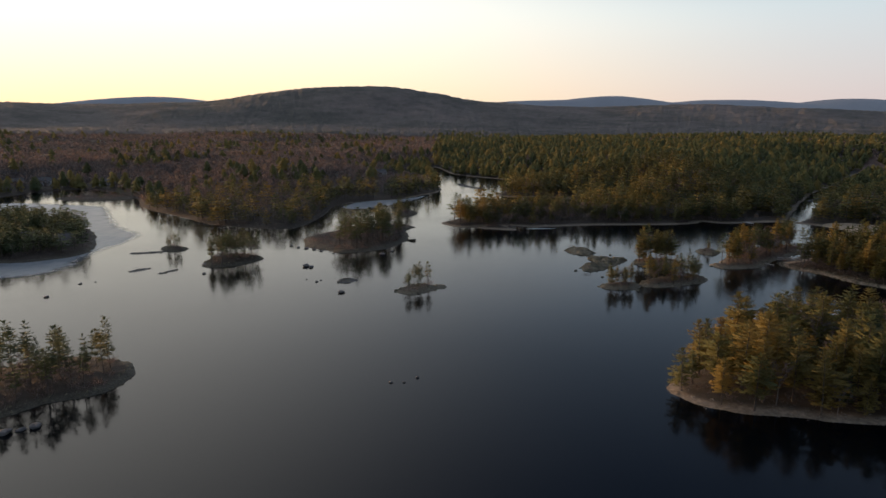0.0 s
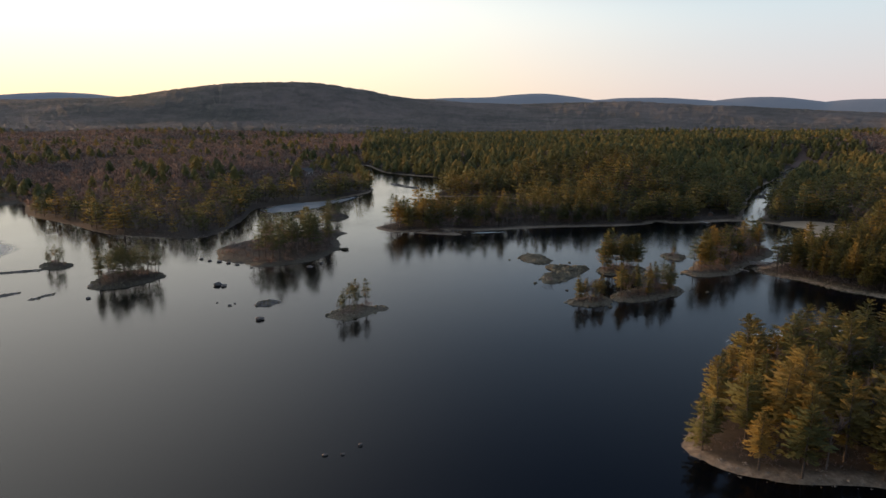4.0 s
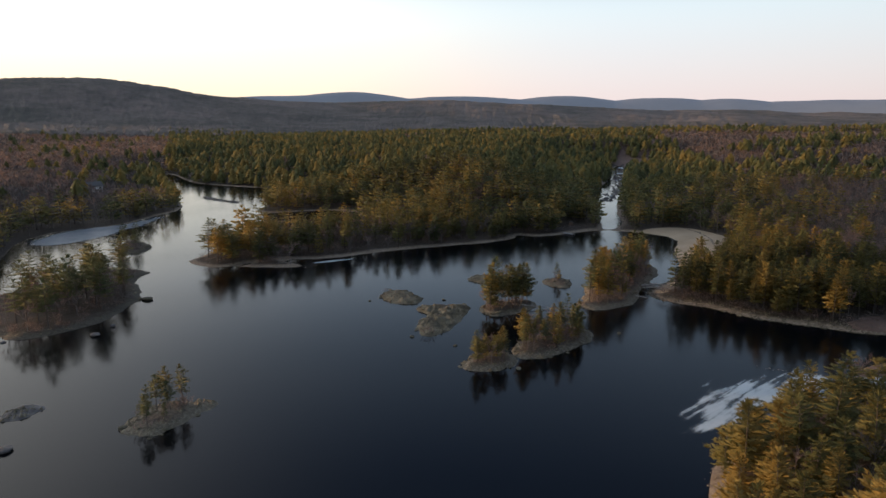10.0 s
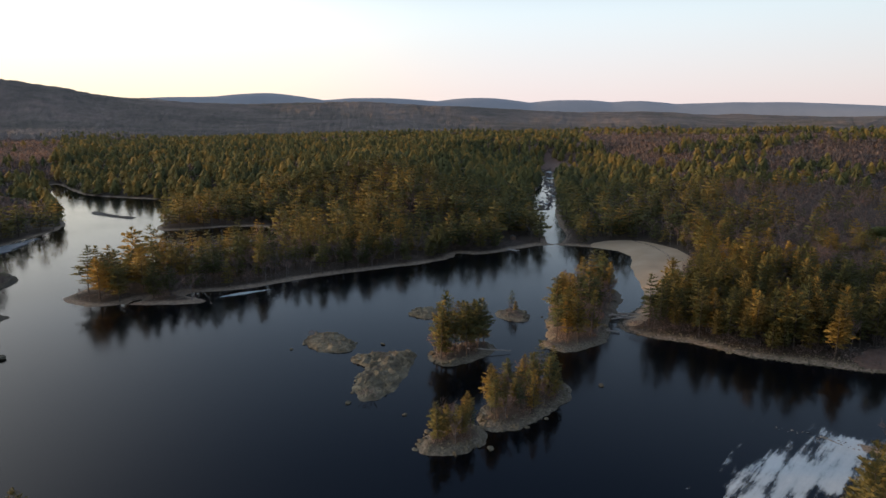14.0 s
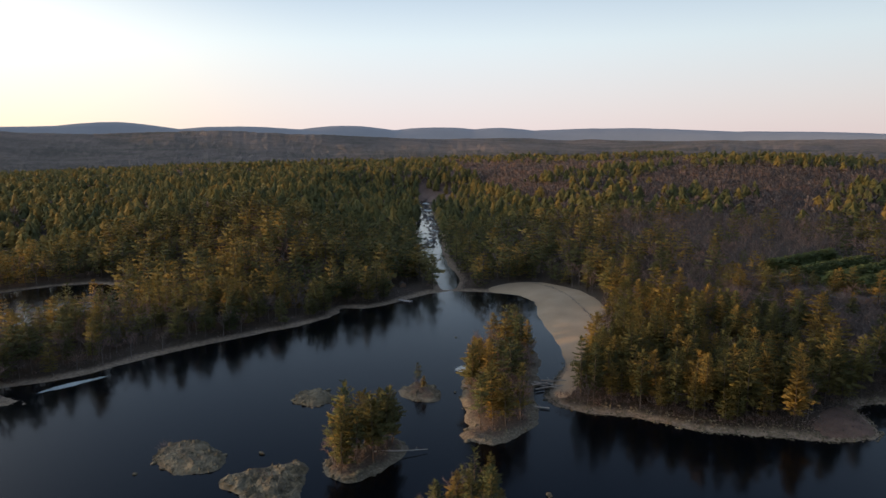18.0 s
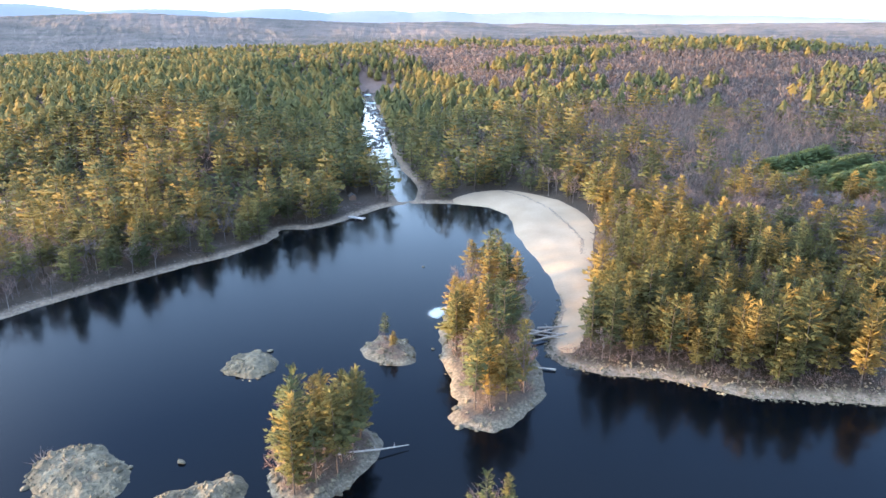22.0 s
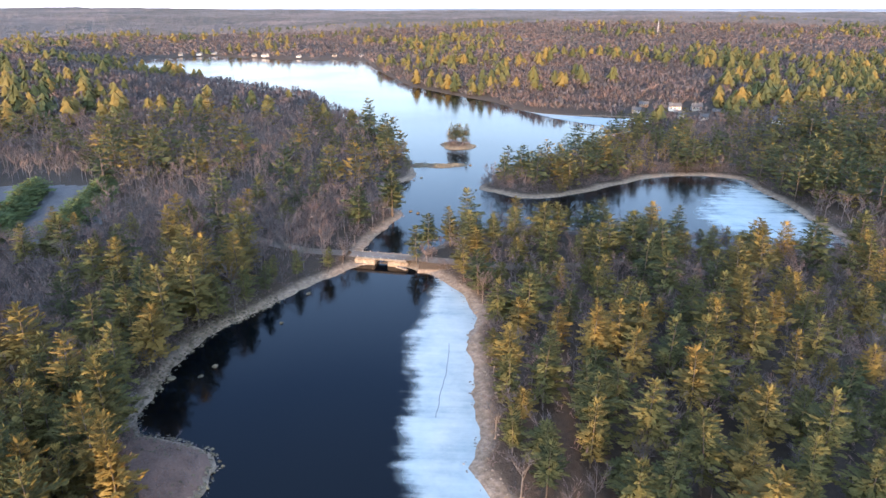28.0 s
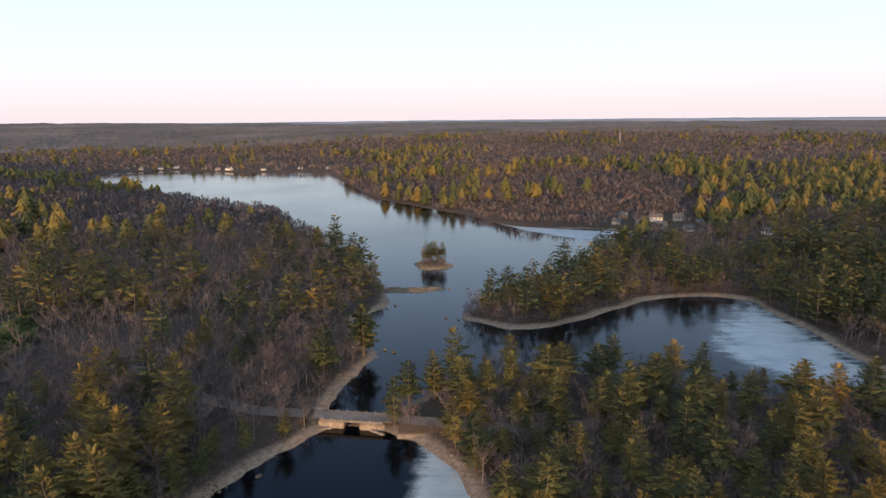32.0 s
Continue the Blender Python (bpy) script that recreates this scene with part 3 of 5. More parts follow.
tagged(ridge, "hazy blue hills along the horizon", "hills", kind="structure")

# ---- islands ----
ISLES = {}


def island(name, outline, label, top, rocky, mat, seed, fine=0.8):
    o = rounded(outline, 2)
    lo, hi = o.min(0) - 3, o.max(0) + 3
    nx, ny = int((hi[0] - lo[0]) / fine) + 2, int((hi[1] - lo[1]) / fine) + 2
    X, Y = np.meshgrid(np.linspace(lo[0], hi[0], nx), np.linspace(lo[1], hi[1], ny))
    x, y = X.ravel(), Y.ravel()

    def height(x, y):
        d = inside(x, y, o) + 0.5 + 3.0 * (swell(x, y, 4.5, seed) - 0.5)
        slab = np.abs(swell(x, y, 3.2, seed + 3, 4) - 0.5) * 2
        chunk = swell(x, y, 1.3, seed + 9, 2)
        return np.where(d < 0, 0.5 * d, top * (1 - np.exp(-d / (2.2 + top)))) + rocky * step(d, -0.5, 2.0) * ((0.5 - slab) * 0.9 + (chunk - 0.5) * 0.7)

    ob = sheet(name, np.stack([x, y, np.maximum(height(x, y), -2.0)], 1), grid_quads(nx, ny), [mat], smooth=rocky < 0.5)
    tagged(ob, label, "island", kind="structure")
    ISLES[name] = (o, height)
    return ob


island("island_1", [(-17, 229), (-15, 235), (-9, 241), (-3, 239), (1, 237), (-3, 234), (-8, 228), (-11, 225)], "small granite islet with a few pines on it", 1.1, 0.6, ISLET, 11, 0.5)
island("island_2", [(-95, 267), (-99, 283), (-94, 292), (-85, 294), (-76, 286), (-77, 279), (-86, 267)], "low wooded islet with a rocky rim", 1.5, 0.35, MUD_BACKLIT, 12)
island("island_3", [(-123, 297), (-128, 309), (-121, 311), (-114, 304), (-115, 298)], "low islet with a clump of pines", 1.0, 0.4, MUD_BACKLIT, 13, 0.6)
island("island_4", [(-66, 321), (-68, 331), (-64, 339), (-58, 350), (-42, 364), (-24, 376), (-14, 366), (-21, 354), (-16, 330), (-21, 318), (-25, 306), (-36, 298), (-44, 295), (-51, 302), (-63, 309)], "wooded island with a broad muddy rock shore", 0.9, 0.45, MUD_BACKLIT, 14)
island("island_5", [(-31, 414), (-28, 430), (-22, 433), (-15, 415), (-20, 402), (-26, 405)], "islet in the north bay with a few pines", 1.2, 0.3, MUD_BACKLIT, 15)
island("island_6", [(77, 276), (80, 282), (88, 285), (97, 282), (96, 276), (86, 272), (79, 272)], "rock-rimmed islet with tall pines", 1.5, 0.5, ISLET, 16, 0.5)
island("island_7", [(70, 240), (73, 247), (84, 252), (94, 255), (98, 252), (94, 244), (89, 241), (80, 237), (72, 237)], "wooded islet with a pale rock rim", 1.5, 0.5, ISLET, 17, 0.5)
island("island_8", [(55, 237), (58, 242), (65, 244), (70, 242), (69, 237), (65, 233), (59, 233)], "small wooded islet with boulders round it", 1.3, 0.5, ISLET, 18, 0.5)
island("island_9", [(113, 294), (112, 301), (117, 306), (121, 304), (121, 298), (117, 293)], "tiny stony islet with one young pine", 1.5, 0.6, ISLET, 19, 0.45)
island("island_10", [(107, 272), (114, 277), (121, 290), (134, 302), (146, 311), (158, 316), (164, 309), (158, 299), (146, 288), (135, 280), (127, 270), (120, 266), (110, 267)], "long wooded spit island with a pale gravel rim", 1.5, 0.4, ISLET, 20, 0.6)
island("island_11", [(-200, 275), (-181, 273), (-168, 277), (-157, 286), (-155, 299), (-163, 318), (-176, 345), (-200, 370), (-250, 380), (-290, 340), (-260, 290)], "wooded island with two cabins on its shore", 2.0, 0.25, MUD_BACKLIT, 21, 1.2)
island("island_12", [(-110, 128), (-89, 128), (-85, 137), (-75, 141), (-72, 152), (-78, 162), (-95, 166), (-115, 150)], "wooded islet with a dark rocky shore", 1.6, 0.45, MUD_BACKLIT, 22, 0.7)
island("rock_islet_1", [(54, 303), (58, 309), (64, 307), (66, 300), (65, 294), (60, 291), (55, 296)], "bare pale granite hump in the lake", 1.1, 0.7, GRANITE, 31, 0.4)
island("rock_islet_2", [(60, 287), (68, 287), (77, 285), (73, 277), (66, 270), (59, 261), (54, 262), (54, 267), (58, 273), (64, 281)], "long bare granite ledge broken into slabs", 0.9, 1.3, GRANITE, 32, 0.4)
island("rock_islet_3", [(89, 312), (93, 318), (98, 318), (99, 312), (94, 306)], "bare granite hump in the lake", 1.5, 0.6, GRANITE, 33, 0.4)
island("rock_islet_4", [(148.8, 204.6), (149.6, 199.2), (145, 200.3), (142, 200.1), (137.5, 200.0), (138.2, 204.0), (142, 203.4), (145, 203.8)], "low brown gravel bar beside the ice", 0.3, 0.5, MARSH, 34, 0.3)
island("rock_bar_1", [(-122, 259), (-118, 265), (-115, 265), (-119, 259)], "low dark rock bar awash", 0.5, 0.3, DARK_ROCK, 41, 0.4)
island("rock_bar_2", [(-109, 256), (-105, 264), (-103, 264), (-107, 256)], "low dark rock bar awash", 0.5, 0.3, DARK_ROCK, 42, 0.4)
island("rock_bar_3", [(-137, 294), (-128, 297), (-123, 299), (-123, 297), (-133, 293)], "low dark rock bar beside an islet", 0.6, 0.3, DARK_ROCK, 43, 0.4)
island("rock_bar_4", [(14, 590), (24, 564), (34, 556), (30, 550), (18, 566), (11, 585)], "low rock bar in the channel", 0.9, 0.4, DARK_ROCK, 44, 0.8)
island("rock_bar_5", [(-39, 242), (-38, 247), (-35, 249), (-31, 247), (-34, 243)], "jumble of dark rocks awash", 0.7, 0.9, DARK_ROCK, 45, 0.35)
island("rock_bar_6", [(322, 92), (324, 102), (330, 112), (336, 110), (330, 100), (325, 91)], "thin stony spit with low scrub", 0.7, 0.4, GRANITE, 46, 0.6)
island("island_13", [(352, 69), (350, 77), (356, 83), (366, 81), (371, 73), (362, 67)], "small round islet with one clump of warm-lit trees", 1.3, 0.4, ISLET, 47, 0.6)
island("island_14", [(-276, 484), (-262, 508), (-228, 502), (-214, 494), (-234, 470), (-260, 474)], "low scrubby islet in the frozen bay", 1.0, 0.3, MUD_BACKLIT, 48, 1.0)

# sand beach on the mainland
BEACH = rounded([(203, 374), (212, 355), (190, 329), (172, 304), (160, 289), (146, 281), (138, 276), (141, 272), (152, 279), (166, 287), (194, 306), (213, 317), (223, 331), (231, 347), (231, 366), (218, 375)], 2)
lo, hi = BEACH.min(0), BEACH.max(0)
bx, by = np.arange(lo[0], hi[0], 1.5), np.arange(lo[1], hi[1], 1.5)
BX, BY = np.meshgrid(bx, by)
bd = inside(BX.ravel(), BY.ravel(), BEACH) + 2 * (swell(BX.ravel(), BY.ravel(), 8, 61) - 0.5)
bz = np.maximum(land(BX.ravel(), BY.ravel()), -0.3) + 0.12 * step(bd, -1, 2) - 0.25 * (1 - step(bd, -2.5, 0.5)) - 0.5 * (bd < -3)
keep = bd[grid_quads(len(bx), len(by))].min(1) > -3
beach = sheet("beach", np.stack([BX.ravel(), BY.ravel(), bz], 1), grid_quads(len(bx), len(by))[keep], [SAND], smooth=True)
tagged(beach, "wide pale sand beach curving round a cove", "beach", kind="structure")

# marsh meadow along the upper river
mx_, my_ = np.meshgrid(np.linspace(395, 640, 60), np.linspace(660, 900, 60))
md = inside(mx_.ravel(), my_.ravel(), rounded([(415, 674), (440, 666), (500, 726), (560, 800), (540, 850), (490, 840), (440, 770)], 2))
marsh = sheet("marsh", np.stack([mx_.ravel(), my_.ravel(), np.where(md > 0, 0.5 + land(mx_.ravel(), my_.ravel()), -1)], 1), grid_quads(60, 60)[md[grid_quads(60, 60)].min(1) > 0], [MARSH], smooth=True)
tagged(marsh, "reddish brown marsh meadow beside the upper river", "marsh", kind="structure")

# ice
def ice(name, outline, mat, label, seed, fine=1.2, soft=6.0):
    o = rounded(outline, 2)
    lo, hi = o.min(0), o.max(0)
    x, y = np.arange(lo[0], hi[0] + fine, fine), np.arange(lo[1], hi[1] + fine, fine)
    X, Y = np.meshgrid(x, y)
    d = inside(X.ravel(), Y.ravel(), o) + 2 * (swell(X.ravel(), Y.ravel(), 7, seed) - 0.5)
    q = grid_quads(len(x), len(y))
    q = q[d[q].min(1) > -0.5]
    ob = sheet(name, np.stack([X.ravel(), Y.ravel(), np.full(X.size, 0.03)], 1), q, [mat], tint=np.clip(d / soft, 0, 1), smooth=True)
    return tagged(ob, label, "ice", kind="structure")


ice("ice_1", [(230, 158), (219, 162), (204, 172.5), (197, 180.5), (185, 184.5), (174, 191.5), (161, 198), (155, 200), (149, 198.5), (145, 198), (141.5, 202), (138, 201), (133, 206), (128, 196), (126, 186), (160, 172), (190, 156), (222, 150)], ICE, "white sheet of rotting ice along a wooded shore", 71, 0.9, 8.0)
ice("ice_8", [(134, 207), (128, 214.5), (115, 211), (108, 212), (100, 211.5), (92, 208), (85, 204), (81, 197), (77, 191), (82, 186), (100, 186), (126, 189), (135, 198)], THIN_WHITE, "streaky thin white ice drifting off a shore", 78, 0.7, 16.0)
ice("ice_2", [(-335, 250), (-240, 235), (-160, 240), (-142, 262), (-150, 292), (-143, 340), (-172, 366), (-205, 430), (-225, 455), (-330, 470)], THIN_ICE, "thin grey ice over a quiet bay", 72, 4.0, 12.0)
ice("ice_3", [(258, 18), (252, 34), (244, 52), (234, 68), (216, 76), (199, 74), (186, 68), (180, 52), (196, 38), (214, 28), (240, 14), (254, 8)], ICE, "pale ice rimming a wooded cove", 73, 1.2, 20.0)
ice("ice_4", [(-72, 448), (-57, 478), (-31, 488), (-15, 512), (-8, 505), (-22, 470), (-40, 440), (-62, 428)], THIN_ICE, "thin grey ice over the north bay", 74, 2.0, 8.0)
ice("ice_5", [(136, 303), (131, 303), (133, 309), (139, 310), (142, 306)], ICE, "small white ice patch beside a spit", 75, 0.5, 5.0)
ice("ice_6", [(40, 359), (46, 363), (58, 364), (64, 362), (56, 360), (46, 358)], ICE, "thin white ice strip near the shore", 76, 0.8, 2.0)
ice("ice_7", [(447, -14), (413, -24), (392, -40), (380, -56), (360, -52), (356, -28), (376, -14), (410, -9)], ICE, "pale ice along the far shore", 77, 1.5, 5.0)
CRACK = plain("wet_ice_crack", (0.05, 0.07, 0.09), (0.12, 0.15, 0.18), 0.3)
cp = rounded([(191, 171), (186, 173.6), (180, 177.7), (174.2, 181.8), (170, 184.7), (162, 190)], 1)[:-3]
cp = np.concatenate([np.linspace(a, b, 5)[:-1] for a, b in zip(cp, cp[1:])])
cp = cp + 0.5 * (np.stack([swell(cp[:, 0], cp[:, 1], 3, 31), swell(cp[:, 1], cp[:, 0], 3, 32)], 1) - 0.5)
cw = np.gradient(cp, axis=0)
cn = np.stack([-cw[:, 1], cw[:, 0]], 1) / np.linalg.norm(cw, axis=1)[:, None] * 0.06
crack = sheet("crack", np.concatenate([np.c_[cp - cn, np.full(len(cp), 0.045)], np.c_[cp + cn, np.full(len(cp), 0.045)]]), grid_quads(len(cp), 2), [CRACK])
crack.parent = bpy.data.objects["ice_1"]

# ---- trees: shapes ----


class Shape:
    """Corners and triangles, in metres for a tree one metre high unless told otherwise."""

    def __init__(self):
        self.v, self.f = [], []

    def tri(self, a, b, c):
        n = len(self.v)
        self.v += [tuple(a), tuple(b), tuple(c)]
        self.f.append((n, n + 1, n + 2))

    def tube(self, points, radii, sides=5):
        n = len(self.v)
        for i, (p, r) in enumerate(zip(points, radii)):
            way = (points[min(i + 1, len(points) - 1)] - points[max(i - 1, 0)]).normalized()
            u = way.orthogonal().normalized()
            w = way.cross(u)
            for k in range(sides):
                a = math.tau * k / sides
                self.v.append(tuple(p + r * (math.cos(a) * u + math.sin(a) * w)))
        for i in range(len(points) - 1):
            for k in range(sides):
                a, b = n + i * sides + k, n + i * sides + (k + 1) % sides
                self.f += [(a, b, b + sides), (a, b + sides, a + sides)]

    def arrays(self):
        return np.array(self.v, np.float32).reshape(-1, 3), np.array(self.f, np.int32).reshape(-1, 3)

    def crown(self, core, rise, own):
        """Arrays with soft normals: out from the stem or from a core at that height, mixed with each leaf's own."""
        v, f = self.arrays()
        flat = np.cross(v[f[:, 1]] - v[f[:, 0]], v[f[:, 2]] - v[f[:, 0]])
        flat /= np.linalg.norm(flat, axis=1)[:, None] + 1e-12
        out = v[f].mean(1) - (0, 0, core)
        if rise is not None:
            out[:, 2] = 0
        out /= np.linalg.norm(out, axis=1)[:, None] + 1e-6
        if rise is not None:
            out[:, 2] = rise
        turned = (flat * out).sum(1) < 0
        f[turned] = f[turned][:, ::-1]
        flat[turned] *= -1
        n = np.zeros_like(v)
        whole = out + own * flat
        whole /= np.linalg.norm(whole, axis=1)[:, None] + 1e-6
        for k in range(3):
            n[f[:, k]] = whole
        return v, f, n

    def stem(self):
        """Arrays of a trunk, with normals out from its axis."""
        v, f = self.arrays()
        n = v * (1, 1, 0) + (1e-4, 0, 0.0)
        for tri in () if not len(f) else (np.cross(v[f[:, 1]] - v[f[:, 0]], v[f[:, 2]] - v[f[:, 0]]),):
            n = np.zeros_like(v)
            for k in range(3):
                np.add.at(n, f[:, k], tri)
        return v, f, n / (np.linalg.norm(n, axis=1)[:, None] + 1e-12) if len(v) else n


def finger(s, start, way, length, width, rng, roll=1.15):
    """One tuft of needles or twigs: a narrow leaf, turned by chance about its own length."""
    side = way.cross(Vector((0, 0, 1)))
    side = (side.normalized() if side.length > 0.01 else Vector((1, 0, 0)))
    side.rotate(Matrix.Rotation(rng.uniform(-roll, roll), 3, way))
    mid = start + way * length * 0.45
    tip = start + way * length
    n = len(s.v)
    s.v += [tuple(start), tuple(mid + side * width * 0.5), tuple(tip), tuple(mid - side * width * 0.5)]
    s.f += [(n, n + 1, n + 2), (n, n + 2, n + 3)]


def feather(s, start, way, length, width, rng):
    """Half a needle spray: one ragged leaf to one side of its stalk."""
    side = way.cross(Vector((0, 0, 1)))
    side = (side.normalized() if side.length > 0.01 else Vector((1, 0, 0)))
    side.rotate(Matrix.Rotation(rng.uniform(-0.9, 0.9), 3, way))
    side *= rng.choice((-1, 1)) * width
    s.tri(start - side * 0.25, start + way * length * rng.uniform(0.5, 0.75) + side * 0.75, start + way * length)


def twig(s, start, way, length, width, rng):
    """One bare twig: thick at its foot, sharp at its tip."""
    side = way.cross(Vector((rng.uniform(-1, 1), rng.uniform(-1, 1), rng.uniform(-1, 1)))).normalized() * width * 0.5
    s.tri(start - side, start + side, start + way * length)


def pine_shape(seed, whorls, limbs, low=0.2, wide=0.2, open_=0.0, sides=5, plume=5, blunt=0.66):
    """A white pine: straight trunk and tiers of flat limbs, each limb a plume of needle sprays with a gap to the next tier."""
    rng = random.Random(seed)
    trunk, crown = Shape(), Shape()
    lean = Vector((rng.uniform(-0.03, 0.03), rng.uniform(-0.03, 0.03), 0))
    at = lambda h: lean * h * h * 2 + Vector((0, 0, h))  # noqa: E731
    if sides:
        trunk.tube([at(h) for h in (0, 0.3, 0.65, 0.97)], [0.014, 0.011, 0.005, 0.0005], sides)
    heavy = rng.uniform(0, math.tau)
    for i in range(whorls):
        u = min(1.0, max(0.0, (i + rng.uniform(-0.2, 0.2)) / (whorls - 0.6)))
        h = low + (0.96 - low) * u ** 0.95
        reach = wide * (1 - u) ** blunt * (0.6 + 0.4 * min(1, u * 3.0 + 0.1)) * rng.uniform(0.85, 1.12) + 0.028
        n = max(4, round(limbs * (0.65 + 0.35 * reach / wide)))
        spin, bias = rng.uniform(0, math.tau), rng.uniform(0, math.tau)
        for k in range(n):
            if rng.random() < open_:
                continue
            a = spin + math.tau * (k + rng.uniform(-0.3, 0.3)) / n
            length = reach * rng.uniform(0.7, 1.2) * (1 + 0.12 * math.cos(a - heavy) + 0.16 * math.cos(a - bias))
            tilt = 0.02 + 0.5 * u * u + rng.uniform(-0.08, 0.1)
            foot = at(h) + Vector((0, 0, rng.uniform(-0.008, 0.008)))
            limb = Vector((math.cos(a), math.sin(a), tilt))
            if plume == 1:
                across = Vector((-math.sin(a), math.cos(a), rng.uniform(-0.25, 0.25))) * math.tau * reach / n * rng.uniform(0.3, 0.5)
                tip = foot + Vector((math.cos(a), math.sin(a), -0.45 + rng.uniform(-0.3, 0.25))) * length
                crown.tri(foot + Vector((0, 0, 0.05 + 0.5 * reach)), tip + across, tip - across + Vector((0, 0, rng.uniform(-0.03, 0.03))))
                continue
            for j in range(plume):
                s = 0.22 + 0.78 * (j + 0.5) / plume
                turn_ = (0.75 - 0.35 * s) * (-1 if j % 2 else 1) + rng.uniform(-0.15, 0.15)
                if j == plume - 1:
                    turn_ = rng.uniform(-0.1, 0.1)
                way = Vector((math.cos(a + turn_), math.sin(a + turn_), tilt + 0.12 + rng.uniform(-0.1, 0.16)))
                long_ = length * ((0.43 if plume > 6 else 0.6) - 0.18 * s) * rng.uniform(0.8, 1.25)
                start = foot + limb * length * (s - 0.2 if j < plume - 1 else 0.68)
                feather(crown, start, way, long_, long_ * (0.37 if plume > 6 else 0.66), rng)
    for k in range(4 if plume > 1 else 1):
        a = math.tau * k / 4 + heavy
        finger(crown, at(0.9), Vector((0.4 * math.cos(a), 0.4 * math.sin(a), 1)).normalized(), 0.1, 0.035, rng)
    return trunk.stem(), crown.crown(0.0, {1: 1.6, 4: 1.1}.get(plume, 0.55), 0.15 if plume == 1 else 0.32)


def bare_shape(seed, limbs, boughs, twigs, fat=1.0):
    """A leafless broadleaf tree: a forked trunk, rising limbs and sprays of fine twigs."""
    rng = random.Random(seed)
    trunk, crown = Shape(), Shape()
    top = rng.uniform(0.4, 0.55)
    bend = Vector((rng.uniform(-0.05, 0.05), rng.uniform(-0.05, 0.05), 0))
    at = lambda h: bend * h + Vector((0, 0, h))  # noqa: E731
    trunk.tube([at(0), at(top * 0.5), at(top), at(top + 0.2)], [0.014, 0.011, 0.008, 0.003], 5)
    for i in range(limbs):
        h = top * rng.uniform(0.55, 1.1) + 0.05
        a = math.tau * (i + rng.uniform(-0.3, 0.3)) / limbs
        way = Vector((math.cos(a), math.sin(a), rng.uniform(0.9, 1.9))).normalized()
        length = rng.uniform(0.26, 0.4)
        p0, p1, p2 = at(h), at(h) + way * length * 0.5, at(h) + way * length + Vector((0, 0, 0.06))
        trunk.tube([p0, p1, p2], [0.007, 0.0045, 0.001], 3)
        for j in range(boughs):
            g = rng.uniform(0.3, 1.0)
            s = p0.lerp(p2, g)
            b = math.tau * rng.random()
            w2 = (way + 0.75 * Vector((math.cos(b), math.sin(b), rng.uniform(0.0, 0.9)))).normalized()
            l2 = rng.uniform(0.1, 0.2)
            twig(crown, s, w2, l2, 0.007 * fat, rng)
            for k in range(twigs):
                c = math.tau * rng.random()
                w3 = (w2 + 0.65 * Vector((math.cos(c), math.sin(c), rng.uniform(-0.1, 0.9)))).normalized()
                twig(crown, s + w2 * l2 * rng.uniform(0.1, 0.9), w3, rng.uniform(0.08, 0.17), 0.0055 * fat, rng)
    return trunk.stem(), crown.crown(0.45, None, 0.6)


def spray_shape(seed, count, wide, fat, leafy=False):
    """A bare tree far off: one spray of rising boughs."""
    rng = random.Random(seed)
    crown = Shape()
    for k in range(count):
        a = math.tau * (k + rng.uniform(-0.4, 0.4)) / count * 2.6
        out = rng.uniform(0.1, 1.0)
        start = Vector((wide * 0.45 * out * math.cos(a), wide * 0.45 * out * math.sin(a), rng.uniform(0.05, 0.6)))
        b = a + rng.uniform(-1.2, 1.2)
        way = Vector((rng.uniform(0.1, 0.8) * math.cos(b), rng.uniform(0.1, 0.8) * math.sin(b), 1)).normalized()
        (finger if leafy else twig)(crown, start, way, (1.05 - start.z) * rng.uniform(0.6, 1.0), fat * rng.uniform(0.7, 1.3), rng)
    return Shape().stem(), crown.crown(0.3, None, 0.5)


def puff_shape(seed, count, wide, fat):
    """A bare tree far off: a rounded, ragged head of small twig sprays, with more of them inside."""
    rng = random.Random(seed)
    crown = Shape()
    for k in range(count):
        a, e = math.tau * k * 0.618 + rng.uniform(-0.3, 0.3), math.asin(min(1.0, (k + 0.6) / count))
        out = Vector((math.cos(a) * math.cos(e), math.sin(a) * math.cos(e), math.sin(e)))
        reach = rng.uniform(0.6, 1.08)
        tip = Vector((wide * out.x * reach, wide * out.y * reach, 0.46 + 0.54 * out.z * reach))
        across = Vector((rng.uniform(-1, 1), rng.uniform(-1, 1), rng.uniform(-0.5, 0.5))).normalized() * fat * rng.uniform(0.7, 1.3)
        foot = tip - Vector((out.x * wide * 0.3 + rng.uniform(-0.1, 0.1), out.y * wide * 0.3 + rng.uniform(-0.1, 0.1), rng.uniform(0.22, 0.42)))
        crown.tri(foot + across * 0.2, tip + across * 0.5, tip - across * 0.5 - Vector((0, 0, rng.uniform(0.0, 0.1))))
    return Shape().stem(), crown.crown(0.25, None, 0.25)


PINES_FINE = [pine_shape(100 + i, 12 + i % 3, 7, 0.16 + 0.06 * (i % 3), 0.23 + 0.025 * (i % 4), 0.04 + 0.03 * (i % 3), 5, 17, 0.56) for i in range(8)]
PINES_OPEN = [pine_shape(120 + i, 9 + i % 3, 6, 0.28 + 0.05 * (i % 3), 0.2 + 0.03 * (i % 3), 0.15, 5, 13, 0.42) for i in range(6)]
PINES_MID = [pine_shape(130 + i, 9, 6, 0.14 + 0.05 * (i % 2), 0.28, 0.03, 4, 4, 0.5) for i in range(6)]
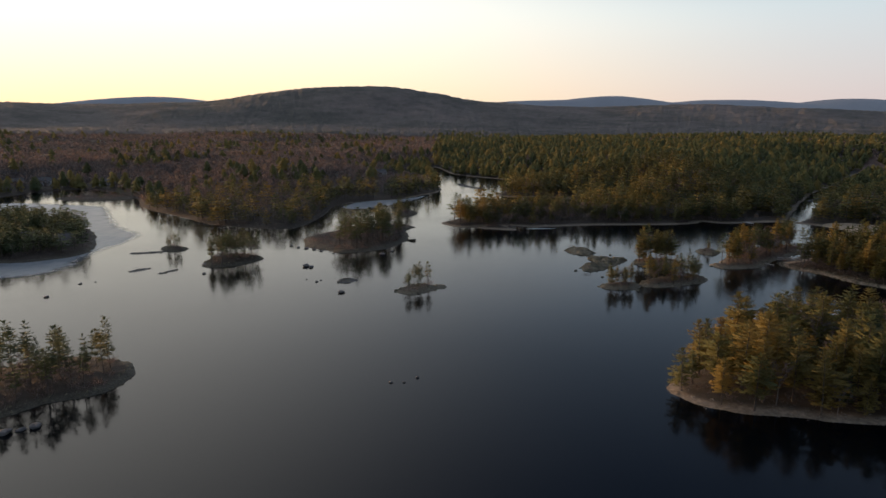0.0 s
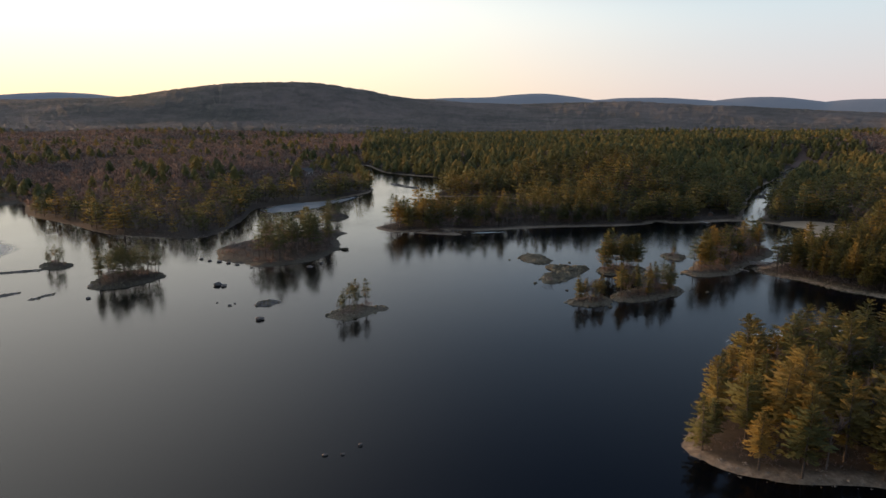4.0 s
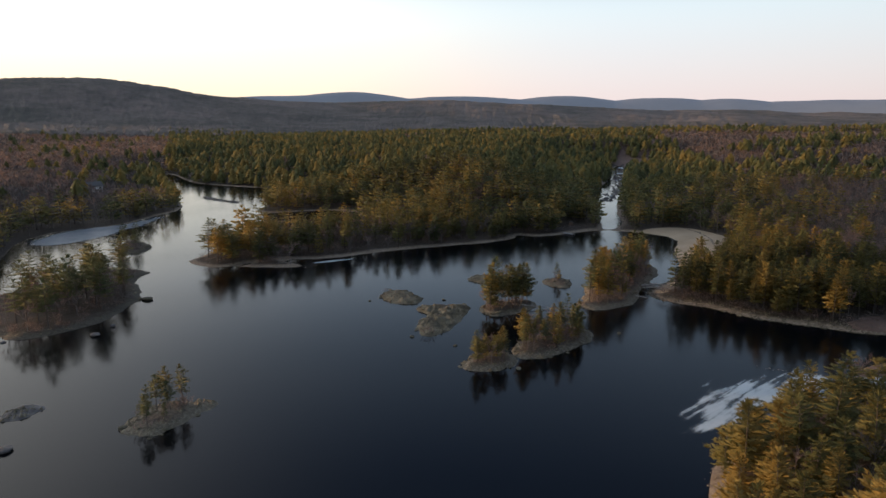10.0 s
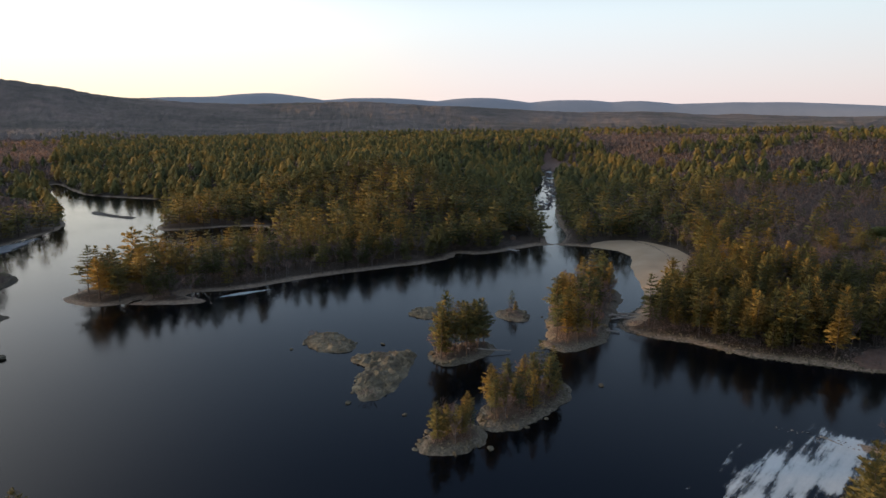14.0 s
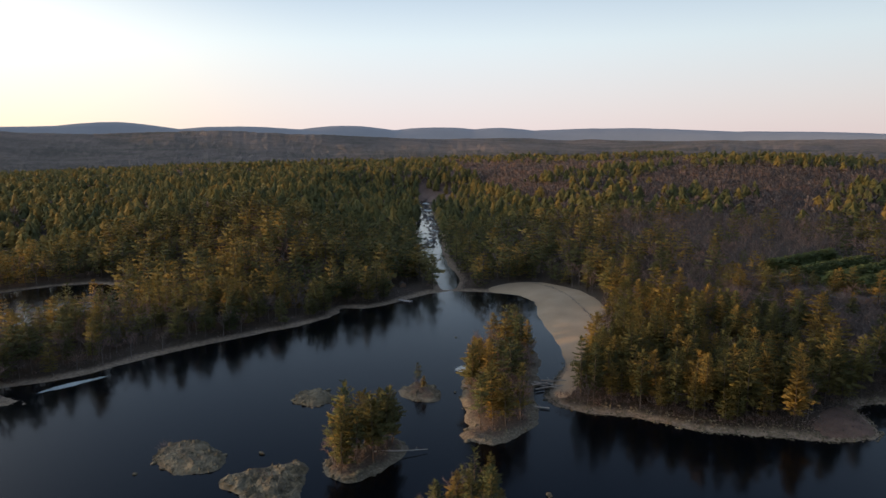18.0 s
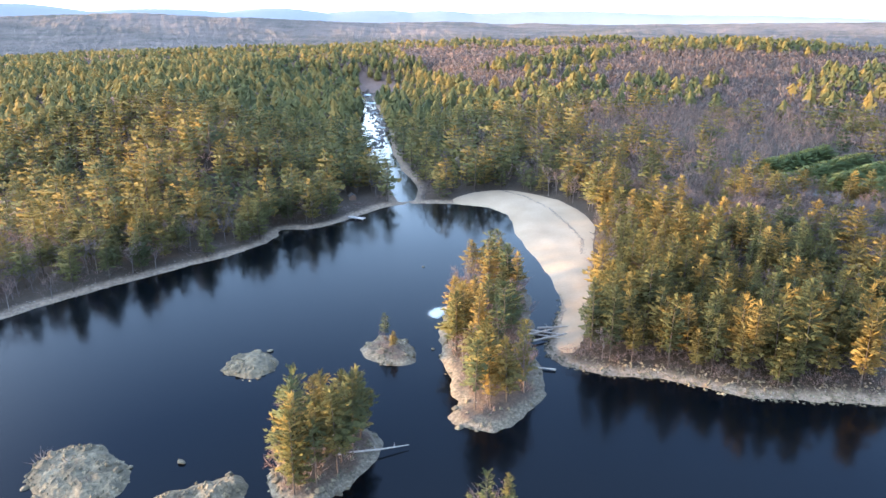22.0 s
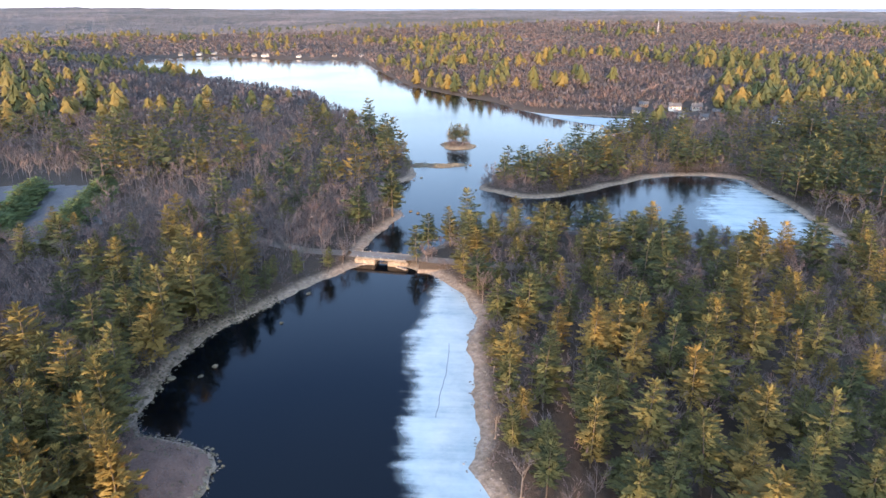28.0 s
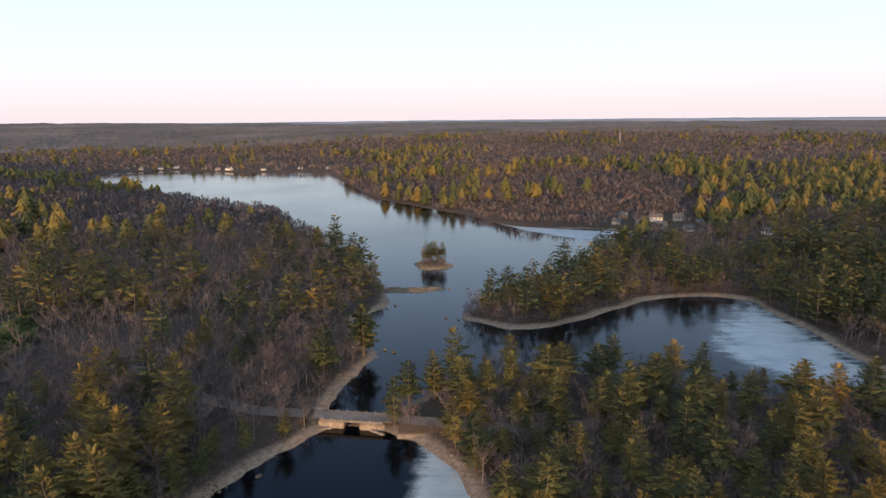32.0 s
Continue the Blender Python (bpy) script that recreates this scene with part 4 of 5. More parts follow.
PINES_FAR = [pine_shape(150 + i, 8, 7, 0.2, 0.32, 0.0, 0, 1, 0.36) for i in range(5)]
BARES_FINE = [bare_shape(200 + i, 7, 6, 5, 1.3) for i in range(6)]
BARES_MID = [bare_shape(230 + i, 4, 5, 4, 2.2) for i in range(6)]
BARES_FAR = [puff_shape(250 + i, 22, 0.52, 0.12) for i in range(5)]
PINES_DOT = [pine_shape(160 + i, 4, 5, 0.25, 0.34, 0.0, 0, 1, 0.33) for i in range(4)]
BARES_DOT = [puff_shape(170 + i, 9, 0.7, 0.28) for i in range(5)]
SAPLINGS = [(Shape().stem(), bare_shape(260 + i, 4, 3, 3, 2.0)[1]) for i in range(5)]


def stand(name, shapes, x, y, z, tall, mats, label, category, seed, spread=1.0):
    """Many trees in one mesh, each turned, sized and tinted by chance."""
    rng = np.random.default_rng(seed)
    n = len(x)
    if n == 0:
        return None
    kind, spin, tint = rng.integers(0, len(shapes), n), rng.uniform(0, math.tau, n), rng.random(n)
    broad = tall * rng.uniform(0.85, 1.2, n) * spread
    V, F, S, C, N, off = [], [], [], [], [], 0
    for i, (trunk, crown) in enumerate(shapes):
        mine = np.where(kind == i)[0]
        if not len(mine):
            continue
        c, s = np.cos(spin[mine])[:, None], np.sin(spin[mine])[:, None]
        for slot, (v, f, nn) in enumerate((trunk, crown)):
            if not len(v):
                continue
            px = (v[None, :, 0] * c - v[None, :, 1] * s) * broad[mine][:, None] + x[mine][:, None]
            py = (v[None, :, 0] * s + v[None, :, 1] * c) * broad[mine][:, None] + y[mine][:, None]
            pz = v[None, :, 2] * tall[mine][:, None] + z[mine][:, None]
            V.append(np.stack([px, py, pz], -1).reshape(-1, 3))
            N.append(np.stack([nn[None, :, 0] * c - nn[None, :, 1] * s, nn[None, :, 0] * s + nn[None, :, 1] * c, np.broadcast_to(nn[None, :, 2], px.shape)], -1).reshape(-1, 3))
            F.append((f[None] + (np.arange(len(mine)) * len(v))[:, None, None]).reshape(-1, 3) + off)
            S.append(np.full(len(mine) * len(f), slot))
            C.append(np.repeat(tint[mine], len(v)))
            off += len(mine) * len(v)
    ob = sheet(name, np.concatenate(V), np.concatenate(F), mats, np.concatenate(C), np.concatenate(S), normals=np.concatenate(N))
    return tagged(ob, label, category, kind="stuff")


def tree_kind(name, shape, mats, label, category, group):
    """One tree of its own: a base, its trunk and its crown, one metre high, to be copied."""
    root = base(name, Matrix())
    for piece, (v, f, n), mat in zip(("trunk", "crown"), shape, mats):
        ob = sheet(piece, v, f, [mat], np.zeros(len(v)), normals=n)
        ob.parent = root
    return tagged(root, label, category, group)


class Kinds:
    """Trees that share their meshes: the first of each shape stands for itself, the rest are copies."""

    def __init__(self, name, shapes, mats, category, group):
        self.args, self.first, self.rng = (name, shapes, mats, category, group), {}, random.Random(name)

    def plant(self, x, y, z, tall, label, wide=1.0):
        name, shapes, mats, category, group = self.args
        i = self.rng.randrange(len(shapes))
        m = Matrix.Translation((x, y, z - 0.15)) @ Matrix.Rotation(self.rng.uniform(0, math.tau), 4, "Z") @ Matrix.Rotation(self.rng.uniform(-0.04, 0.04), 4, "X")
        w = tall * self.rng.uniform(0.88, 1.15) * wide
        if i not in self.first:
            ob = self.first[i] = tree_kind(name, shapes[i], mats, label, category, group)
            ob.matrix_basis = m
        else:
            ob = copy_thing(self.first[i], m)
            tagged(ob, label)
        ob.scale = (w, w, tall)
        return ob


pines = Kinds("white_pine", PINES_FINE, (PINE_BARK, PINE), "pine tree", "pines on the islets and shores")
open_pines = Kinds("pitch_pine", PINES_OPEN, (PINE_BARK, PITCH_BACKLIT), "pine tree", "pines on the islets and shores")
bares = Kinds("bare_tree", BARES_FINE, (GREY_BARK, TWIG), "bare tree", "leafless trees among the pines")

# ---- woods on the islets ----
ISLE_TREES = [  # island, pines, bare trees, height from, to, rim left free, label
    ("island_1", 7, 2, 4.5, 8.5, 2.2, "young white pine on a bare granite islet"),
    ("island_2", 34, 3, 7, 12, 2.0, "slender white pine on a low wooded islet"),
    ("island_3", 8, 1, 4.5, 8, 2.0, "small white pine on a low islet"),
    ("island_5", 7, 1, 7, 11, 3.0, "white pine on an islet in the north bay"),
    ("island_6", 17, 3, 9, 15, 2.2, "tall white pine crowding a rock-rimmed islet"),
    ("island_7", 20, 14, 6, 10.5, 2.6, "white pine on a pale-rimmed islet"),
    ("island_8", 7, 4, 5, 9.5, 2.2, "white pine on a small bouldery islet"),
    ("island_9", 2, 1, 4, 6.5, 3.0, "lone young pine on a tiny stony islet"),
    ("island_10", 36, 26, 8, 15, 3.2, "gold-lit white pine on a long spit island"),
    ("island_12", 40, 6, 8, 13, 3.0, "dark white pine on a rocky shore islet"),
    ("island_13", 9, 4, 6, 10, 3.0, "warm-lit pine on a small round islet"),
]
for name, n_pine, n_bare, low, high, rim, label in ISLE_TREES:
    o, height = ISLES[name]
    rng = np.random.default_rng(sum(map(ord, name)))
    lo, hi = o.min(0), o.max(0)
    spots, gap = [], 2.6
    for _ in range(6000):
        if len(spots) >= n_pine + n_bare:
            break
        p = rng.uniform(lo, hi)
        if inside(p[:1], p[1:], o)[0] > (0.6 if n_pine > 12 else 1.0) * rim and all((p[0] - q[0]) ** 2 + (p[1] - q[1]) ** 2 > gap * gap for q in spots):
            spots.append(p)
        gap = max(0.9, gap * 0.9993)
    for i, p in enumerate(spots):
        z = float(height(p[:1], p[1:])[0])
        tall = float(rng.uniform(low, high))
        if i % (n_pine + n_bare) < n_pine:
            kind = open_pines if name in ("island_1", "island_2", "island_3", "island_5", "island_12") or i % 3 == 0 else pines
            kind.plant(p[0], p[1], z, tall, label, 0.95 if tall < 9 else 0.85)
        else:
            bares.plant(p[0], p[1], z, tall * 0.7, "leafless grey sapling on a wooded islet", 1.1)

# ---- woods on the mainland ----
HOUSES = [  # x, y, kind, turn, size
    (1146, 227, 0, 70, 1.1), (1009, 99, 1, 60, 1.0), (1006, 78, 0, 60, 1.0), (1008, 60, 0, 40, 1.0), (938, 14, 0, 30, 1.2), (950, 24, 1, 25, 1.0), (908, -18, 0, 40, 0.8), (897, -58, 0, 70, 0.9), (876, -84, 0, 80, 0.9),
]
SHORE_HOUSES = [
    (391, -62, 1, 40, 0.7), (377, -66, 1, 50, 0.75), (366, -70, 1, 35, 0.8), (350, -72, 1, 60, 0.7), (286, -82, 0, 20, 0.75), (252, -92, 1, 25, 0.8),
    (720, -93, 1, 10, 1.1), (735, -100, 0, 20, 0.9), (925, -350, 0, 30, 1.2), (383, -84, 0, 50, 0.9), (374, -92, 1, 55, 0.85), (402, -78, 2, 40, 0.8), (358, -90, 2, 60, 0.7), (312, -82, 0, 15, 0.7), (297, -90, 1, 30, 0.8),
    (-190, 313, 2, 20, 0.8), (-170, 303, 1, 30, 0.85), (-322, 556, 0, 40, 1.0), (-276, 562, 0, 20, 0.9), (-340, 552, 2, 30, 0.9), (-56, 603, 0, 30, 1.0), (181, 397, 2, 60, 0.35),
]
POINT = rounded([(138, 276), (137, 266), (147, 250), (153, 240), (166, 224), (184, 230), (200, 240), (212, 268), (205, 300), (170, 286)], 1)
ROWS_FIELD = rounded([(296, 308), (350, 301), (349, 250), (332, 218), (282, 233), (279, 252), (284, 294)], 1)
SMALL_FIELD = rounded([(331, 230), (322, 219), (286, 229), (280, 237), (296, 240)], 1)
TIP = rounded([(162, 226), (178, 212), (191, 228), (182, 231), (172, 231)], 1)
ROAD_STRIP = rounded([(229, 150), (236, 156), (246, 165), (252, 176), (248, 178), (241, 169), (226, 154)], 1)


def pine_share(x, y, d):
    s = 0.24 + 2.2 * (swell(x, y, 120, 81) - 0.5) + 0.7 * (swell(x, y, 26, 82) - 0.5)
    bank = 195 + 0.62 * (y - 385)
    s = np.where((y > 360) & (x > -12) & (x < bank), 0.95 - 0.3 * step(y, 700, 1300) + 0.5 * (swell(x, y, 60, 83) - 0.5), s)
    s = np.where((x > 30) & (x < 84) & (y > 360) & (y < 445), 0.5 + 0.9 * (swell(x, y, 20, 77) - 0.5), s)
    s = np.where((y > 372) & (x >= bank) & (x < bank + 110), 0.72 + 1.1 * (swell(x, y, 45, 84) - 0.5), s)
    s = np.where((x > 190) & (x < 235) & (y > 250) & (y < 380), 0.75, s)
    s = np.where(inside(x, y, POINT) > 0, 0.96, s)
    south = (x > 45) & (x < 240) & (y > 60) & (y < 195)
    s = np.where(south, 0.78 - 0.4 * step(155 - y + 0.2 * (x - 150), 20, 60) + 0.7 * (swell(x, y, 25, 85) - 0.5) + 0.3 * (1 - step(x, 85, 120)), s)
    s = np.where((x < -15) & (y > 340), 0.12 + 0.5 * (swell(x, y, 60, 86) - 0.45) + 0.5 * (1 - step(d, 6, 26)), s)
    s = np.where((x > 255) & (x < 350) & (y > -30) & (y < 115), 0.6 + 0.8 * (swell(x, y, 20, 87) - 0.5), s)
    s = np.where((d < 16) & (x > 240), s + 0.3, s)
    s = np.where((x > 900) & (np.abs(y - 120) < 260), s + 0.2, s)
    s = np.where((x > 380) & (y < 420), 0.16 + 1.5 * (swell(x, y, 90, 79) - 0.5) + 0.6 * (swell(x, y, 26, 82) - 0.5), s)
    grey = (x > 238) & (x < 430) & (y > 95) & (y < 330)
    s = np.where(grey, 0.13 + 1.1 * (swell(x, y, 26, 78) - 0.5) + 0.3 * (1 - step(d, 5, 14)), s)
    s = np.where((x > 222) & (x < 300) & (y > 230) & (y < 312), 0.3 + 1.5 * (swell(x, y, 24, 88) - 0.5), s)
    s = np.where((x > 185) & (x < 242) & (y > 196) & (y < 236), 0.85 - 0.3 * step(x, 205, 225), s)
    s = np.where(way_off(x, y) > 480, s - 0.1, s)
    s = np.where((x > 170) & (x < 290) & (y > -80) & (y < 30), 0.75 + 0.7 * (swell(x, y, 30, 89) - 0.5), s)
    return s


def way_off(x, y):
    best = np.full(np.shape(x), 1e18)
    for (ax, ay), (bx_, by_) in zip(WAY, WAY[1:]):
        dx, dy = bx_ - ax, by_ - ay
        s = np.clip(((x - ax) * dx + (y - ay) * dy) / (dx * dx + dy * dy), 0, 1)
        best = np.minimum(best, (x - ax - s * dx) ** 2 + (y - ay - s * dy) ** 2)
    return np.sqrt(best)


def scatter(x0, x1, y0, y1, gap, seed, near, far):
    """Tree places on land between two distances from the walk, on a shaken grid."""
    rng = np.random.default_rng(seed)
    X, Y = np.meshgrid(np.arange(x0, x1, gap), np.arange(y0, y1, gap))
    x, y = X.ravel(), Y.ravel()
    w = way_off(x, y)
    ok = (w >= near) & (w < far)
    x, y = x[ok] + rng.uniform(-0.48, 0.48, ok.sum()) * gap, y[ok] + rng.uniform(-0.48, 0.48, ok.sum()) * gap
    d = shore(x, y)
    ok = d > np.where(way_off(x, y) > 300, -0.4, np.where((x < 110) & (y < 200), 0.6, 0.9)) + 1.6 * swell(x, y, 14, 95) + rng.uniform(0, 1.2, len(x))
    for o, edge in ((BEACH, 1.0), (TIP, 0.0), (ROWS_FIELD, 0.0), (SMALL_FIELD, 0.0), (ROAD_STRIP, 0.3)):
        ok[ok] = inside(x[ok], y[ok], o) < -edge
    ok &= (d > 3.2) | (inside(x, y, POINT) < -4)
    for hx, hy, *_h in HOUSES + SHORE_HOUSES:
        to = math.hypot(113 - hx, 216 - hy)
        for away, room in ((0, 7.5), (9, 6.5), (17, 5.5)):
            ok &= np.hypot(x - hx - (113 - hx) / to * away, y - hy - (216 - hy) / to * away) > room
    marshy = (x > 395) & (x < 478) & (y > 655) & (y < 890)
    ok &= ~marshy | (np.abs(y - 672 - 1.15 * (x - 415)) > 34)
    x, y, d = x[ok], y[ok], d[ok]
    pine = rng.random(len(x)) < pine_share(x, y, d)
    return x, y, land(x, y, d) - 0.2, d, pine, rng


WOOD_MATS, BARE_MATS = [PINE_BARK, PINE], [GREY_BARK, TWIG]


def apart(x, y, chosen, gap):
    """Drops from the chosen places those that crowd an earlier one."""
    cells, kept = {}, np.zeros(len(x), bool)
    for i in np.where(chosen)[0]:
        g = float(gap[i])
        cx, cy = int(x[i] // 8), int(y[i] // 8)
        close = (q for a in (-1, 0, 1) for b in (-1, 0, 1) for q in cells.get((cx + a, cy + b), ()))
        if all((x[i] - x[q]) ** 2 + (y[i] - y[q]) ** 2 > g * g for q in close):
            kept[i] = True
            cells.setdefault((cx, cy), []).append(i)
    return kept


def wood(prefix, region, gap, seed, near, far, pine_set, bare_set, own=(0, 0), slim=1.0):
    x, y, z, d, pine, rng = scatter(*region, gap, seed, near, far)
    on_point = inside(x, y, POINT) > 0
    ok = on_point if prefix == "point" else ~on_point
    x, y, z, d, pine = x[ok], y[ok], z[ok], d[ok], pine[ok]
    kept = apart(x, y, pine, np.full(len(x), 2.6 if prefix == "point" else 4.4 if gap < 6 else 5.4) + np.where((x > 45) & (x < 240) & (y > 60) & (y < 200), np.where(x < 115, -0.6, 0.9), 0.0))
    ok = kept | ~pine | (rng.random(len(x)) < 0.35)
    x, y, z, d, pine = x[ok], y[ok], z[ok], d[ok], kept[ok]
    tall = np.where(pine, rng.uniform(8.5, 17.0, len(x)), rng.uniform(6.5, 10.5, len(x)))
    tall = np.where(pine, tall * (0.82 + 0.36 * swell(x, y, 25, 91)), tall)
    tall = tall * (0.82 if gap > 6 else 1.0)
    south = (x > 45) & (x < 240) & (y > 60) & (y < 200)
    tall = np.where(south & (x > 100), tall * 0.78, tall)
    tall = np.where((x > 235) & (x < 300) & (y > 215) & (y < 312), tall * 0.86, tall)
    tall = np.where((x > 245) & (x < 360) & (y > -40) & (y < 118), tall * 0.8, tall)
    tall = np.where((x > 30) & (x < 84) & (y > 360) & (y < 445), tall * 0.85, tall)
    chosen = np.zeros(len(x), bool)
    if own[0]:
        front = np.where((inside(x, y, POINT) > 0) | ((x > 45) & (x < 240) & (y > 60) & (y < 200)), d, 1e6)
        for kind, n, plant in ((pine, own[0], pines), (~pine, own[1], bares)):
            order = np.argsort(np.where(kind, front, 1e9))[:n]
            chosen[order] = True
            for i in order:
                plant.plant(x[i], y[i], z[i] + 0.2, float(tall[i]), "gold-tipped white pine at the lake shore" if kind is pine else "leafless grey tree behind the lake shore", 1.1 * slim)
    a, b = pine & ~chosen, ~pine & ~chosen
    stand(prefix + "_pines", pine_set, x[a], y[a], z[a], tall[a], WOOD_MATS, "stand of olive and gold-lit white pines", "pine wood", seed + 1, np.where(south, 1.15, 1.05)[a] * slim)
    stand(prefix + "_bare_trees", bare_set, x[b], y[b], z[b], tall[b], BARE_MATS, "stand of leafless grey and russet trees", "bare wood", seed + 2, 1.15)
    print(prefix, "pines", a.sum(), "bare", b.sum())


def saplings(region, gap, seed, near, far):
    """Leafless young growth between the grown trees."""
    x, y, z, d, pine, rng = scatter(*region, gap, seed, near, far)
    keep = rng.random(len(x)) < 1.15 - pine_share(x, y, d) * 0.9
    x, y, z = x[keep], y[keep], z[keep]
    stand("undergrowth", SAPLINGS, x, y, z, rng.uniform(3.0, 6.5, len(x)), BARE_MATS, "thicket of leafless grey saplings under the trees", "undergrowth", seed + 1, 1.2)


saplings((-130, 480, 0, 520), 2.9, 351, 0, 190)
saplings((-330, 700, -160, 700), 7.0, 361, 190, 340)
wood("near", (-130, 480, 0, 520), 4.1, 301, 0, 175, PINES_FINE, BARES_FINE, (80, 60))
wood("point", (130, 216, 215, 306), 3.0, 305, 0, 175, PINES_FINE, BARES_FINE, (90, 12), 0.74)
wood("middle", (-330, 700, -160, 700), 5.3, 311, 175, 330, PINES_MID, BARES_MID)
wood("farther", (-700, 1100, -500, 1000), 6.8, 321, 330, 700, PINES_FAR, BARES_FAR)
wood("distant", (-1200, 1650, -1200, 1700), 10.6, 331, 700, 1450, PINES_DOT, BARES_DOT)

# woods on the two larger islands, and scrub
for name, gap, share, seed in (("island_4", 4.8, 0.62, 401), ("island_11", 4.6, 0.85, 411), ("island_14", 7.0, 0.2, 421)):
    o, height = ISLES[name]
    rng = np.random.default_rng(seed)
    lo, hi = o.min(0), o.max(0)
    X, Y = np.meshgrid(np.arange(lo[0], hi[0], gap), np.arange(lo[1], hi[1], gap))
    x, y = (v.ravel() + rng.uniform(-0.45, 0.45, v.size) * gap for v in (X, Y))
    ok = inside(x, y, o) > 3.5
    if name == "island_4":
        ok &= ((x > -52) & (y < 352)) | ((x > -34) & (y > 352))
    if name == "island_11":
        ok &= (np.hypot(x + 190, y - 312) > 7) & (np.hypot(x + 170, y - 305) > 9)
    x, y = x[ok], y[ok]
    z, pine = height(x, y) - 0.2, rng.random(ok.sum()) < share
    tall = np.where(pine, rng.uniform(10, 16.5, len(x)), rng.uniform(6, 10, len(x))) * {"island_14": 0.55, "island_11": 0.72}.get(name, 1.0)
    stand("islet_pines", PINES_OPEN if name == "island_4" else PINES_MID, x[pine], y[pine], z[pine], tall[pine], [PINE_BARK, PITCH_BACKLIT], "stand of dark white pines on an island", "pine wood", seed + 1, 1.15)
    stand("islet_bare_trees", BARES_MID, x[~pine], y[~pine], z[~pine], tall[~pine], BARE_MATS, "leafless saplings on an island", "bare wood", seed + 2, 1.1)

# bushes along the shores
rng = np.random.default_rng(501)
x, y = rng.uniform(-140, 400, 100000), rng.uniform(-50, 420, 100000)
d = shore(x, y)
ok = (d > 2.2) & (d < 6.5) & (inside(x, y, BEACH) < -1)
x, y, d = x[ok][:2700], y[ok][:2700], d[ok][:2700]
stand("shore_scrub", SAPLINGS, x, y, land(x, y, d) - 0.4, rng.uniform(1.6, 3.4, len(x)), BARE_MATS, "low leafless scrub along the shore", "scrub", 502, 1.6)
x, y = rng.uniform(134, 240, 9000), rng.uniform(205, 300, 9000)
d = shore(x, y)
ok = (d > 2.6) & (d < 10) & (inside(x, y, BEACH) < -0.5)
x, y, d = x[ok][:1100], y[ok][:1100], d[ok][:1100]
stand("point_scrub", SAPLINGS, x, y, land(x, y, d) - 0.3, rng.uniform(1.2, 3.8, len(x)) * np.where(inside(x, y, TIP) > 0, 0.5, 1.0), BARE_MATS, "pale leafless brush at the foot of the pines", "scrub", 505, 1.3)
x, y = rng.uniform(256, 330, 9000), rng.uniform(-25, 116, 9000)
d = shore(x, y)
ok = (d > 1.0) & (d < 11)
x, y, d = x[ok][:1300], y[ok][:1300], d[ok][:1300]
stand("cove_scrub", SAPLINGS, x, y, land(x, y, d) - 0.6, rng.uniform(2.5, 5.0, len(x)), BARE_MATS, "dense leafless brush along the cove shore", "scrub", 504, 1.5)
spots = [], [], []
for name, (o, height) in ISLES.items():
    if name.startswith("rock") and name not in ("rock_islet_1", "rock_islet_2", "rock_islet_4", "rock_bar_6"):
        continue
    lo, hi = o.min(0), o.max(0)
    n = int(np.prod(hi - lo) * (0.03 if name.startswith("rock") else 0.14))
    p = rng.uniform(lo, hi, (min(n, 500), 2))
    p = p[inside(p[:, 0], p[:, 1], o) > (1.8 if not name.startswith("rock") else 1.0)]
    for store, v in zip(spots, (p[:, 0], p[:, 1], height(p[:, 0], p[:, 1]) - 0.1)):
        store.append(v)
x, y, z = (np.concatenate(v) for v in spots)
stand("islet_scrub", [spray_shape(280 + i, 24, 0.9, 0.035) for i in range(4)], x, y, z, rng.uniform(0.7, 2.2, len(x)), BARE_MATS, "low brown scrub under the islet trees", "scrub", 503, 1.7)

# plantation rows
ROW_LINES = [((281, 237), (327, 222)), ((282, 253), (335, 242)), ((291, 267), (341, 260)), ((287, 289), (344, 283)), ((296, 277), (343, 271)), ((300, 303), (345, 297))]
x, y = [], []
rng = np.random.default_rng(601)
for (ax, ay), (bx_, by_) in ROW_LINES:
    n = int(math.hypot(bx_ - ax, by_ - ay) / 1.7)
    for k in (-0.9, 0.9):
        s = (np.arange(n) + rng.uniform(-0.3, 0.3, n)) / n
        x.append(ax + s * (bx_ - ax) + rng.uniform(-0.4, 0.4, n) - k * 0.2)
        y.append(ay + s * (by_ - ay) + rng.uniform(-0.4, 0.4, n) + k)
x, y = np.concatenate(x), np.concatenate(y)
stand("plantation_row", PINES_MID, x, y, land(x, y) - 0.9, rng.uniform(6.0, 7.4, len(x)), [PINE_BARK, SPRUCE], "dense even rows of planted young conifers", "conifer rows", 602, 2.1)

# meadow strips between the rows
fx_, fy_ = np.meshgrid(np.linspace(280, 380, 60), np.linspace(214, 314, 60))
fd_ = np.maximum(inside(fx_.ravel(), fy_.ravel(), ROWS_FIELD), inside(fx_.ravel(), fy_.ravel(), SMALL_FIELD))
q = grid_quads(60, 60)
field = sheet("plantation_ground", np.stack([fx_.ravel(), fy_.ravel(), land(fx_.ravel(), fy_.ravel()) + 0.12], 1), q[fd_[q].min(1) > -2], [FIELD], smooth=True)
tagged(field, "dull brown grass between planted conifer rows", "field", kind="structure")

